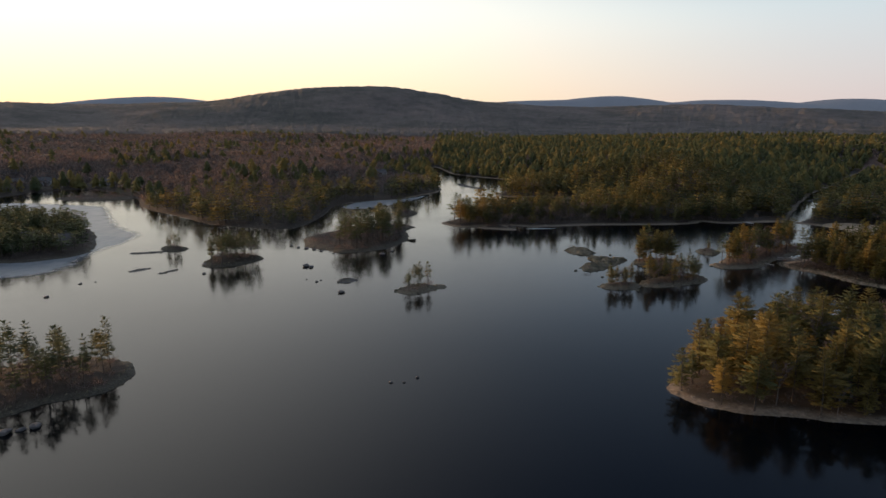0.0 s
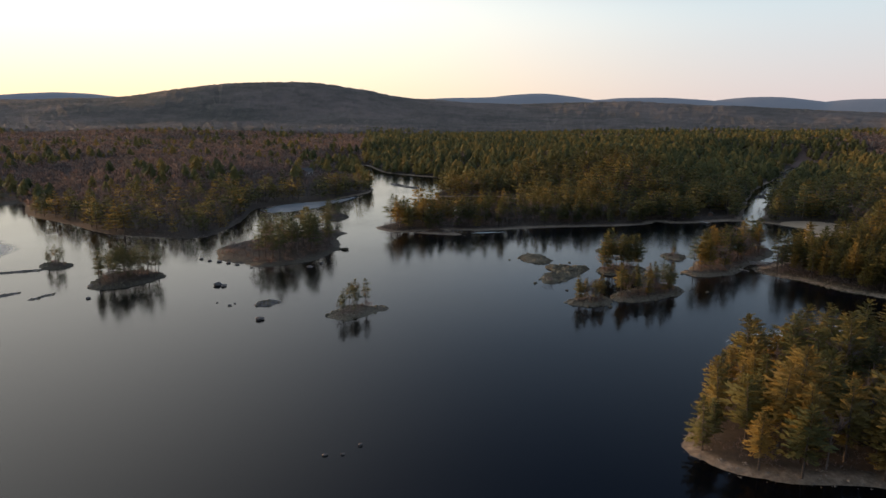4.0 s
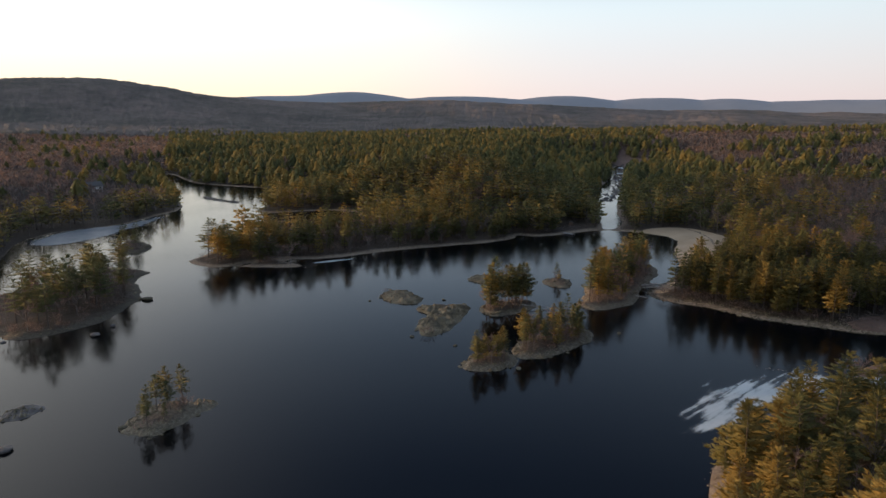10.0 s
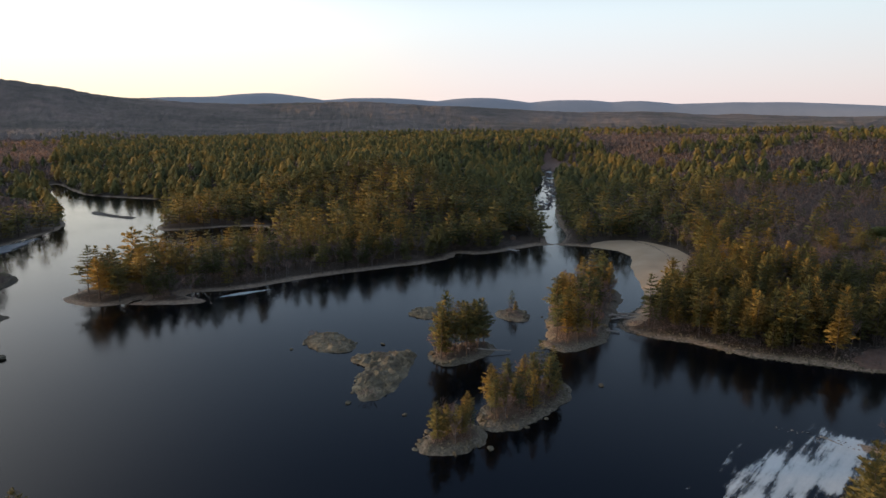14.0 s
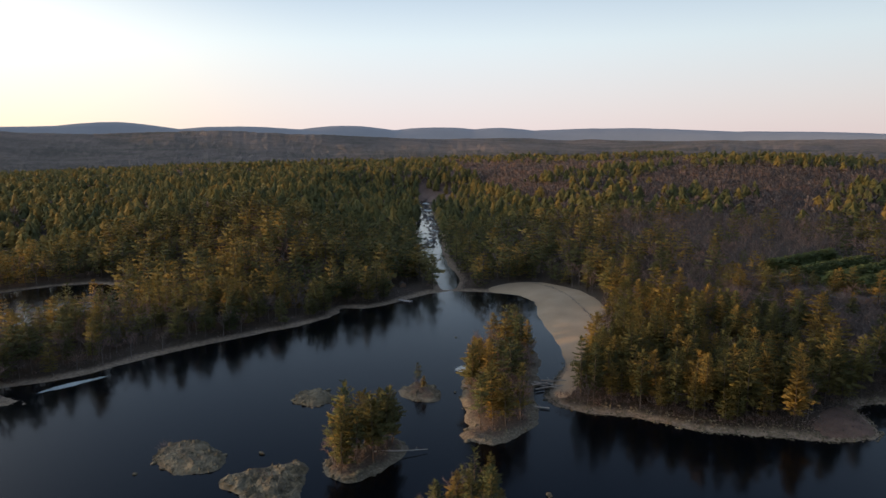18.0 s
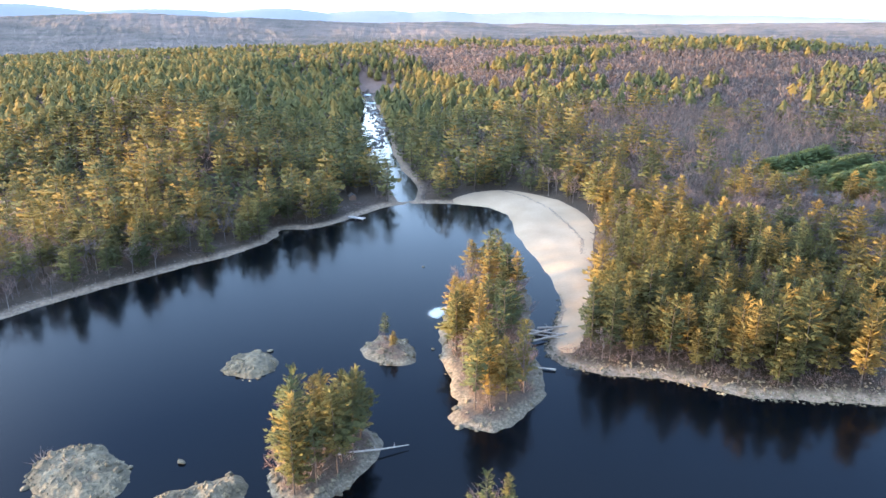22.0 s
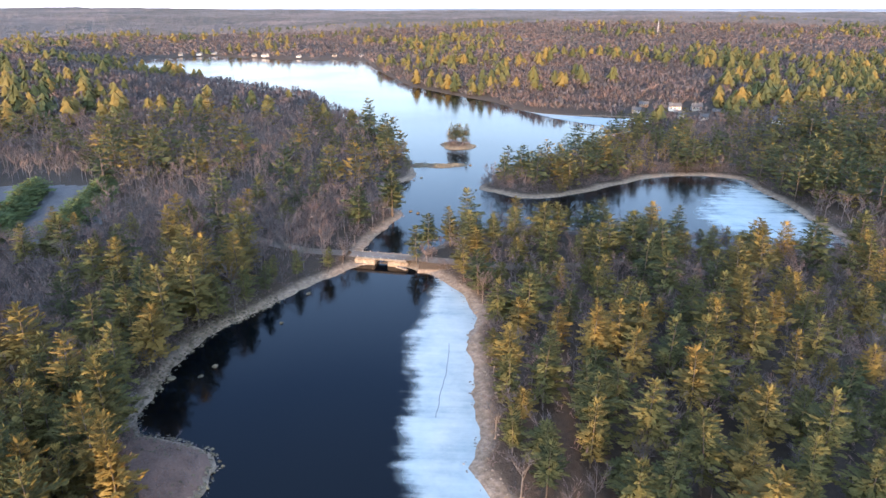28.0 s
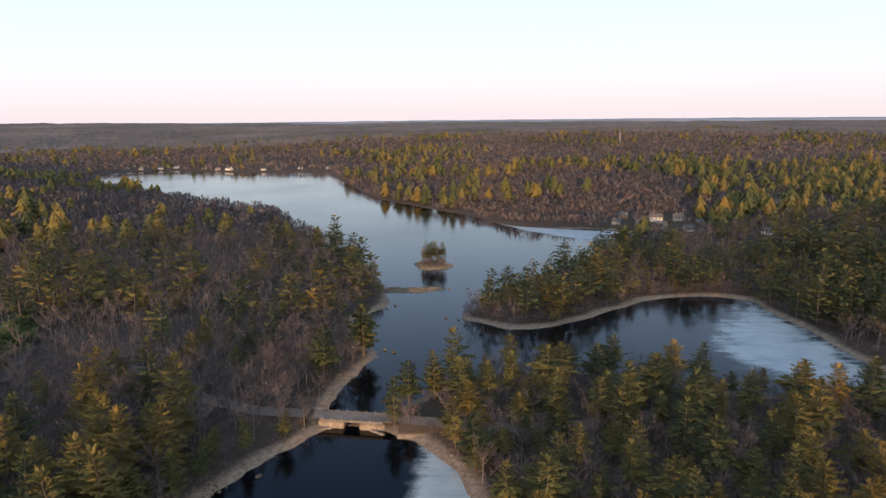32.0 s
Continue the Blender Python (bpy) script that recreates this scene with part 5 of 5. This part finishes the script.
# weeds over the bare tip of the point
fx_, fy_ = np.meshgrid(np.linspace(150, 204, 64), np.linspace(204, 240, 46))
fx_, fy_ = fx_.ravel(), fy_.ravel()
fd_ = inside(fx_, fy_, TIP) + 4.5 * (swell(fx_, fy_, 4, 66) - 0.45)
q = grid_quads(64, 46)
weeds = sheet("weed_bank", np.stack([fx_, fy_, land(fx_, fy_) + 0.25 * step(fd_, 0.2, 1.6) + 0.25 * (swell(fx_, fy_, 1.2, 67) - 0.5) - 0.06], 1), q[(fd_[q].min(1) > 0) & (shore(fx_, fy_)[q].min(1) > 1.0)], [MARSH], smooth=False)
tagged(weeds, "matted brown weeds on a low stony point", "weeds", kind="structure")

# ---- rocks ----


def boulder_mesh(seed, flat):
    rng = random.Random(seed)
    bm = bmesh.new()
    bmesh.ops.create_icosphere(bm, subdivisions=2, radius=0.5)
    cuts = [(Vector([rng.gauss(0, 1) for _ in range(3)]).normalized(), rng.uniform(0.26, 0.42)) for _ in range(7)]
    for v in bm.verts:
        for way, far in cuts:
            over = v.co.dot(way) - far
            if over > 0:
                v.co -= way * over
        v.co += v.co.normalized() * rng.uniform(-0.03, 0.03)
        v.co.z *= flat
    me = bpy.data.meshes.new("boulder")
    bm.to_mesh(me)
    bm.free()
    return me


BOULDERS = [boulder_mesh(700 + i, 0.5 + 0.08 * (i % 4)) for i in range(6)]
BOULDERS_DARK = [me.copy() for me in BOULDERS]
for me in BOULDERS:
    me.materials.append(GRANITE)
for me in BOULDERS_DARK:
    me.materials.append(DARK_ROCK)


def boulder(x, y, z, size, dark, label, seed):
    rng = random.Random(seed)
    ob = new("boulder", rng.choice(BOULDERS_DARK if dark else BOULDERS))
    ob.matrix_world = Matrix.Translation((x, y, z)) @ Matrix.Rotation(rng.uniform(0, 6.28), 4, "Z") @ Matrix.Diagonal((size * rng.uniform(0.9, 1.5), size, size * rng.uniform(0.7, 1.0), 1))
    return tagged(ob, label, "boulder", "boulders in the lake")


LAKE_ROCKS = [  # x, y, size: rocks that stand alone in the water
    (-12, 149, 0.9), (-9, 149, 0.8), (-6, 152, 1.0), (-35, 229, 2.6), (-55, 269, 3.4), (-52.5, 268, 2.2), (-46, 244, 1.3), (-45, 246, 0.8), (-50.5, 247.5, 0.7), (-91, 256, 1.6),
    (-96, 271, 2.6), (-92.5, 273, 1.8), (-15, 326, 3.0), (-17, 327, 1.8), (-84, 123, 3.0), (-80, 126, 2.4), (-82, 124.5, 1.6), (104, 245.5, 1.5), (59.3, 252, 1.0), (51.4, 262.5, 1.3), (77.8, 236.2, 1.2),
    (67, 232, 1.5),
]
SHOAL_ROCKS = [
    (-26.6, 293, 2.6), (-23, 300, 1.6), (-130, 240, 1.2), (-132, 222, 1.4), (-126, 243, 0.8), (201, 220.5, 1.4), (202, 213, 1.3), (199.5, 216, 0.9), (214, 197.5, 0.9), (226, 188, 1.3),
    (153.6, 330.3, 0.8), (-62, 306, 2.2), (-58, 303.5, 1.8), (-66, 308, 1.5), (-54, 300, 1.4), (-70, 312, 1.9), (-48, 295, 1.2), (72, 293, 1.2), (50, 300, 0.9), (123, 294, 0.8), (100, 315.5, 1.1),
    (271, 138.5, 1.4), (274, 139.5, 1.1), (312, 117, 1.2), (310, 121, 0.9), (322, 90, 1.3), (325, 96, 1.0), (319, 84, 0.8), (291, 110, 1.4), (287, 108, 1.0), (372, 72, 1.0), (350, 74, 0.9),
]
for i, (x, y, s) in enumerate(LAKE_ROCKS + SHOAL_ROCKS):
    boulder(x, y, 0.12 * s, s, y < 250 and x < 0 or x < -20, "dark wet boulder breaking the lake surface" if x < -20 else "pale granite boulder standing in shallow water", 800 + i)
n = 0
rng = np.random.default_rng(851)
for name in ("island_1", "island_6", "island_7", "island_8", "island_9", "island_10", "rock_islet_1", "rock_islet_2", "rock_islet_3"):
    o, height = ISLES[name]
    for i in rng.permutation(len(o))[:14]:
        p = o[i] + rng.uniform(-0.9, 0.9, 2)
        s = float(rng.uniform(0.5, 1.5))
        boulder(p[0], p[1], float(max(height(p[:1], p[1:])[0], -0.1)) + 0.1 * s, s, False, "pale granite boulder on an islet rim", 900 + n)
        n += 1

# loose stones along the shores: one heap of small pieces
ball = np.array([(1, 0, 0), (-1, 0, 0), (0, 1, 0), (0, -1, 0), (0, 0, 0.7), (0, 0, -0.5)], np.float32)
ball_f = np.array([(0, 2, 4), (2, 1, 4), (1, 3, 4), (3, 0, 4), (2, 0, 5), (1, 2, 5), (3, 1, 5), (0, 3, 5)], np.int32)


def stones(name, x, y, z, size, mat, label, seed):
    rng = np.random.default_rng(seed)
    n = len(x)
    v = ball[None] * rng.uniform(0.6, 1.3, (n, 6, 1)) * size[:, None, None] * rng.uniform(0.6, 1.3, (n, 1, 3))
    a = rng.uniform(0, 6.28, n)[:, None]
    w = np.stack([v[..., 0] * np.cos(a) - v[..., 1] * np.sin(a) + x[:, None], v[..., 0] * np.sin(a) + v[..., 1] * np.cos(a) + y[:, None], v[..., 2] + z[:, None]], -1)
    f = ball_f[None] + (np.arange(n) * 6)[:, None, None]
    return tagged(sheet(name, w.reshape(-1, 3), f.reshape(-1, 3), [mat]), label, "stones", kind="stuff")


x, y = rng.uniform(-140, 400, 230000), rng.uniform(-50, 420, 230000)
d = shore(x, y)
ok = (d > -0.8) & (d < 4.2) & (inside(x, y, BEACH) < -1)
x, y, d = x[ok][:9500], y[ok][:9500], d[ok][:9500]
tip_x, tip_y = rng.uniform(150, 200, 3200), rng.uniform(205, 242, 3200)
ok = (inside(tip_x, tip_y, TIP) > -3) & (shore(tip_x, tip_y) > -0.3)
tip_x, tip_y = tip_x[ok], tip_y[ok]
stones("tip_stones", tip_x, tip_y, land(tip_x, tip_y) + 0.01, rng.uniform(0.1, 0.42, len(tip_x)) ** 1.5, SHORE_STONE, "brown stones and rubble on a bare point", 863)
px_, py_ = rng.uniform(132, 242, 30000), rng.uniform(195, 300, 30000)
pd_ = shore(px_, py_)
ok = (pd_ > -0.6) & (pd_ < 5.5) & (inside(px_, py_, BEACH) < -1)
px_, py_, pd_ = px_[ok][:2600], py_[ok][:2600], pd_[ok][:2600]
stones("point_stones", px_, py_, land(px_, py_, pd_) + 0.02, rng.uniform(0.15, 0.62, len(px_)) ** 1.5, GRANITE, "grey rubble and boulders along a wooded point", 864)
stones("shore_stones", x, y, land(x, y, d) + 0.01, rng.uniform(0.1, 0.42, len(x)) ** 1.4, SHORE_STONE, "loose pale stones along the waterline", 861)
spots = [], [], []
for name, (o, height) in ISLES.items():
    lo, hi = o.min(0) - 1, o.max(0) + 1
    p = rng.uniform(lo, hi, (min(int(np.prod(hi - lo) * 1.6), 1400), 2))
    e = inside(p[:, 0], p[:, 1], o)
    p = p[(e > -0.6) & (e < (30 if name.startswith("rock") else 3.0))]
    for store, v in zip(spots, (p[:, 0], p[:, 1], height(p[:, 0], p[:, 1]))):
        store.append(v)
x, y, z = (np.concatenate(v) for v in spots)
stones("islet_stones", x, y, z, rng.uniform(0.15, 0.65, len(x)) ** 1.4, GRANITE, "loose granite rubble on the islets", 862)

# rapids: rocks and shelf ice in the upper river
rng = np.random.default_rng(871)
u = rng.random(420)
cx_, cy_ = np.interp(u, [0, 0.35, 0.7, 1], [254, 312, 352, 436]), np.interp(u, [0, 0.35, 0.7, 1], [476, 540, 602, 712])
off_ = rng.normal(0, 3.2, 420)
x, y = cx_ + off_ * 0.82, cy_ - off_ * 0.57
stones("river_rocks", x, y, np.full(420, 0.0), rng.uniform(0.3, 1.5, 420), DARK_ROCK, "dark rocks breaking the surface of the river", 872)
for i, t_ in enumerate((0.12, 0.3, 0.47, 0.62, 0.8, 0.93)):
    px, py = float(np.interp(t_, [0, 0.35, 0.7, 1], [254, 312, 352, 436])), float(np.interp(t_, [0, 0.35, 0.7, 1], [476, 540, 602, 712]))
    w_ = 3.0 + i
    ice("ice_%d" % (9 + i), [(px - w_, py - 1.5 * w_), (px + w_ * 0.6, py - w_), (px + w_, py + w_ * 1.4), (px - w_ * 0.4, py + w_)], ICE, "broken white shelf ice in the river", 90 + i, 0.9, 2.5)

# ---- driftwood ----


def log(ax, ay, az, bx_, by_, bz_, r, label):
    s = Shape()
    a, b = Vector((ax, ay, az)), Vector((bx_, by_, bz_))
    rng = random.Random(int(ax * 10))
    pts = [a.lerp(b, t) + Vector((rng.uniform(-0.15, 0.15), rng.uniform(-0.15, 0.15), 0)) for t in (0, 0.3, 0.6, 1.0)]
    s.tube(pts, [r, r * 0.9, r * 0.7, r * 0.35], 7)
    for t in (0.35, 0.55, 0.8):
        p = a.lerp(b, t)
        s.tube([p, p + Vector((rng.uniform(-0.6, 0.6), rng.uniform(-0.6, 0.6), rng.uniform(0.3, 0.8)))], [r * 0.4, r * 0.1], 4)
    v, f = s.arrays()
    return tagged(sheet("log", v, f, [DRIFT], smooth=True), label, "log", "driftwood logs")


for i, (ax, ay, bx_, by_) in enumerate([(141, 286, 145, 276), (142.5, 286, 146, 277.5), (139, 282, 147, 279), (144, 285, 149, 281), (140, 284, 146, 282)]):
    log(ax, ay, 0.35 + 0.12 * i, bx_, by_, 0.5 + 0.1 * i, 0.24, "bleached driftwood log jammed across a narrow gap")
log(88, 277.5, 1.3, 98, 272.6, 0.5, 0.2, "bleached fallen pine trunk over an islet shore")
log(116, 277, 0.6, 112, 270, 0.5, 0.2, "bleached log lying on a gravel rim")
log(226, 366, 0.75, 222, 362, 0.7, 0.2, "weathered log lying on the sand")
log(208, 313, 1.0, 201, 309, 0.8, 0.18, "weathered log lying on the sand")
log(133, 272, 0.3, 128, 279, 0.4, 0.2, "grey log half in the water")
# dark line of dry weed left on the sand
WRACK = [(227, 369), (226, 356), (219, 340), (209, 326), (199, 313), (188, 305)]
rng = np.random.default_rng(881)
leg = rng.integers(0, len(WRACK) - 1, 900)
u = rng.random(900)
p, q = np.array(WRACK, float)[leg], np.array(WRACK, float)[leg + 1]
w = p + (q - p) * u[:, None] + rng.normal(0, 0.35, (900, 2))
stones("wrack_line", w[:, 0], w[:, 1], np.maximum(land(w[:, 0], w[:, 1]), 0) + 0.14, rng.uniform(0.06, 0.16, 900), DARK_ROCK, "dark line of dried weed along the sand", 882)

# ---- bridge ----
mid, along = Vector((236.3, 165.2, -1.1)), Vector((-9.0, -10.6, 0)).normalized()
turn = math.atan2(along.y, along.x)
bridge = base("bridge", Matrix.Translation(mid) @ Matrix.Rotation(turn, 4, "Z"))
part("deck", box(bmesh.new(), 0, 0, 2.72, 13.0, 4.4, 0.4, 0.06), CONCRETE, bridge, "weathered concrete deck")
part("roadway", box(bmesh.new(), 0, 0, 2.945, 17.0, 3.9, 0.05), TRACK, bridge, "worn grey roadway")
for side in (-1, 1):
    part("parapet", box(bmesh.new(), 0, side * 2.1, 2.99, 12.6, 0.16, 0.14, 0.03), CONCRETE, bridge)
    part("abutment", box(bmesh.new(), side * 4.3, 0, 0.75, 5.4, 4.2, 3.4, 0.3), SHORE_STONE, bridge, "stone-faced abutment")
    for k in (-1, 1):
        part("wing_wall", box(bmesh.new(), side * 5.6, k * 2.9, 0.3, 3.6, 0.8, 2.2, 0.2, side * k * 0.5), SHORE_STONE, bridge)
for k in range(7):
    for side in (-1, 1):
        part("rail_post", box(bmesh.new(), -6.0 + 2.0 * k, side * 2.1, 3.2, 0.1, 0.1, 0.36, 0.02), STEEL, bridge)
tagged(bridge, "short grey concrete road bridge over a narrows", "bridge")
# road banks at both ends
for name, ends in (("road_1", [(243, 172.5), (250, 181), (262, 190), (280, 196), (300, 212)]), ("road_2", [(230, 157.5), (224, 150), (214, 140), (206, 126), (203, 105)])):
    pts = rounded(ends, 0)
    P_ = np.concatenate([np.linspace(a, b, 8)[:-1] for a, b in zip(pts, pts[1:])])
    T_ = np.gradient(P_, axis=0)
    N_ = np.stack([-T_[:, 1], T_[:, 0]], 1) / np.linalg.norm(T_, axis=1)[:, None]
    rows_ = []
    for w_, up_ in ((-6.5, -2.6), (-2.0, 0.0), (2.0, 0.0), (6.5, -2.6)):
        q = P_ + N_ * w_
        k = step(np.arange(len(P_)), 0, 9)
        zz = 1.78 * (1 - k) + (land(P_[:, 0], P_[:, 1]) + 0.3) * k + up_
        rows_.append(np.stack([q[:, 0], q[:, 1], zz], 1))
    slot_ = np.repeat([1, 0, 1], len(P_) - 1)
    tagged(sheet(name, np.concatenate(rows_), grid_quads(len(P_), 4), [TRACK, GROUND], slots=slot_, smooth=False), "narrow gravel road leading to the bridge", "road", kind="structure")

# ---- dock ----
dock = base("dock", Matrix.Translation((168.5, 380.5, 0)) @ Matrix.Rotation(-1.25, 4, "Z"))
for k in range(12):
    part("plank", box(bmesh.new(), -1.2 + 0.5 * k, 0, 0.62, 0.46, 1.8, 0.06), PLANK, dock)
for sx in (-1.0, 1.8, 4.4):
    for sy in (-0.8, 0.8):
        part("post", box(bmesh.new(), sx, sy, 0.1, 0.14, 0.14, 1.5, 0.02), PLANK, dock)
for sy in (-0.8, 0.8):
    part("beam", box(bmesh.new(), 1.6, sy, 0.53, 6.0, 0.1, 0.14), PLANK, dock)
tagged(dock, "small weathered plank dock at a wooded shore", "dock")

# ---- boats ----


def rowboat(x, y, turn_, label):
    """An upturned boat: hull, keel and a rail round its rim."""
    root = base("rowboat", Matrix.Translation((x, y, max(0.1, float(land(np.array([x]), np.array([y]))[0])))) @ Matrix.Rotation(turn_, 4, "Z"))
    bm = bmesh.new()
    rows = []
    for k in range(9):
        u = k / 4 - 1
        w = 0.75 * max(0.04, 1 - abs(u) ** 2.4)
        rows.append([bm.verts.new((2.1 * u, w * math.cos(a), 0.06 + 0.62 * (1 - 0.25 * u * u) * math.sin(a))) for a in (0, 0.6, 1.1, math.pi / 2, math.pi - 1.1, math.pi - 0.6, math.pi)])
    for p, q in zip(rows, rows[1:]):
        for i in range(6):
            bm.faces.new((p[i], q[i], q[i + 1], p[i + 1]))
    part("hull", bm, WHITE_WALL, root)
    part("keel", box(bmesh.new(), 0, 0, 0.66, 3.2, 0.06, 0.08, 0.01), PLANK, root)
    for side in (-1, 1):
        part("rail", box(bmesh.new(), 0, side * 0.74, 0.06, 2.6, 0.06, 0.08, 0.01), PLANK, root)
    return tagged(root, label, "boat", "boats on the shores")


rowboat(-123.0, 381.0, 0.4, "white upturned rowboat drawn up on a muddy shore")
rowboat(-279.0, 560.0, 1.2, "white upturned rowboat beside a house on the bay")

# ---- houses ----


def house(wall_mat, long_, deep, wall, rise, label):
    root = base("house", Matrix())
    bm = box(bmesh.new(), 0, 0, wall / 2 - 0.5, long_, deep, wall + 1.0)
    for s in (-1, 1):
        v = [bm.verts.new(c) for c in ((s * long_ / 2, -deep / 2, wall), (s * long_ / 2, deep / 2, wall), (s * long_ / 2, 0, wall + rise))]
        bm.faces.new(v)
    part("wall", bm, wall_mat, root)
    for s in (-1, 1):
        bm = bmesh.new()
        e, r = deep / 2 + 0.5, wall + rise + 0.1
        low = wall - 0.5 * rise / (deep / 2)
        a = [(-long_ / 2 - 0.5, s * e, low), (long_ / 2 + 0.5, s * e, low), (long_ / 2 + 0.5, 0, r), (-long_ / 2 - 0.5, 0, r)]
        top = [bm.verts.new(c) for c in a]
        under = [bm.verts.new((c[0], c[1], c[2] - 0.22)) for c in a]
        bm.faces.new(top)
        bm.faces.new(under[::-1])
        for i in range(4):
            bm.faces.new((top[i], under[i], under[(i + 1) % 4], top[(i + 1) % 4]))
        part("roof", bm, ROOF, root)
    part("chimney", box(bmesh.new(), long_ * 0.22, deep * 0.12, wall + rise + 0.3, 0.7, 0.7, 2.2, 0.04), CONCRETE, root)
    for s in (-1, 1):
        for k in (-0.32, 0.0, 0.32):
            if s == -1 and k == 0.0:
                part("door", box(bmesh.new(), 0, s * (deep / 2 + 0.03), 1.05, 1.0, 0.08, 2.1, 0.02), ROOF, root)
                continue
            w = part("window", box(bmesh.new(), k * long_, s * (deep / 2 + 0.03), wall * 0.58, 1.3, 0.08, 1.2, 0.02), WHITE_WALL, root)
            part("pane", box(bmesh.new(), k * long_, s * (deep / 2 + 0.06), wall * 0.58, 1.1, 0.08, 1.0), GLASS, w)
    return tagged(root, label, "house", "houses round the lake")


KINDS = [house(WHITE_WALL, 10, 7.5, 3.6, 2.4, "white clapboard lake house with a dark roof"), house(GREY_WALL, 9, 7, 3.4, 2.6, "grey shingled cabin with a dark roof"), house(BROWN_WALL, 8.5, 6.5, 3.0, 2.2, "brown board cabin with a dark roof")]
first = {}
for x, y, k, a, s in HOUSES + SHORE_HOUSES:
    px, py = np.array([float(x)]), np.array([float(y)])
    z = float(ISLES["island_11"][1](px, py)[0]) if x < -160 and y < 330 else float(land(px, py)[0])
    m = Matrix.Translation((x, y, z + 0.2)) @ Matrix.Rotation(radians(a), 4, "Z")
    ob = KINDS[k] if k not in first else copy_thing(KINDS[k], m)
    if k not in first:
        first[k] = ob
        ob.matrix_basis = m
    s = s * 0.6 if x > 800 else s * 0.75 if x > 240 and y < -60 else s
    ob.scale = (s, s, s)

# ---- mast on the far rise ----
mx0, my0 = 888.0, -562.0
mz0 = float(land(np.array([mx0]), np.array([my0]))[0])
mast = base("mast", Matrix.Translation((mx0, my0, mz0)))
tall = 36.0 - mz0
s3 = [Vector((1.1 * math.cos(a), 1.1 * math.sin(a), 0)) for a in (0.3, 2.39, 4.49)]
for c in s3:
    s = Shape()
    s.tube([c, c * 0.5 + Vector((0, 0, tall))], [0.16, 0.1], 5)
    v, f = s.arrays()
    ob = sheet("leg", v, f, [STEEL])
    ob.parent = mast
for k in range(8):
    s = Shape()
    h0, h1 = tall * k / 8, tall * (k + 1) / 8
    for i in range(3):
        a, b = s3[i] * (1 - 0.5 * k / 8) + Vector((0, 0, h0)), s3[(i + 1) % 3] * (1 - 0.5 * (k + 1) / 8) + Vector((0, 0, h1))
        s.tube([a, b], [0.06, 0.06], 4)
    v, f = s.arrays()
    ob = sheet("brace", v, f, [STEEL])
    ob.parent = mast
tagged(mast, "pale lattice radio mast on a wooded rise", "mast")
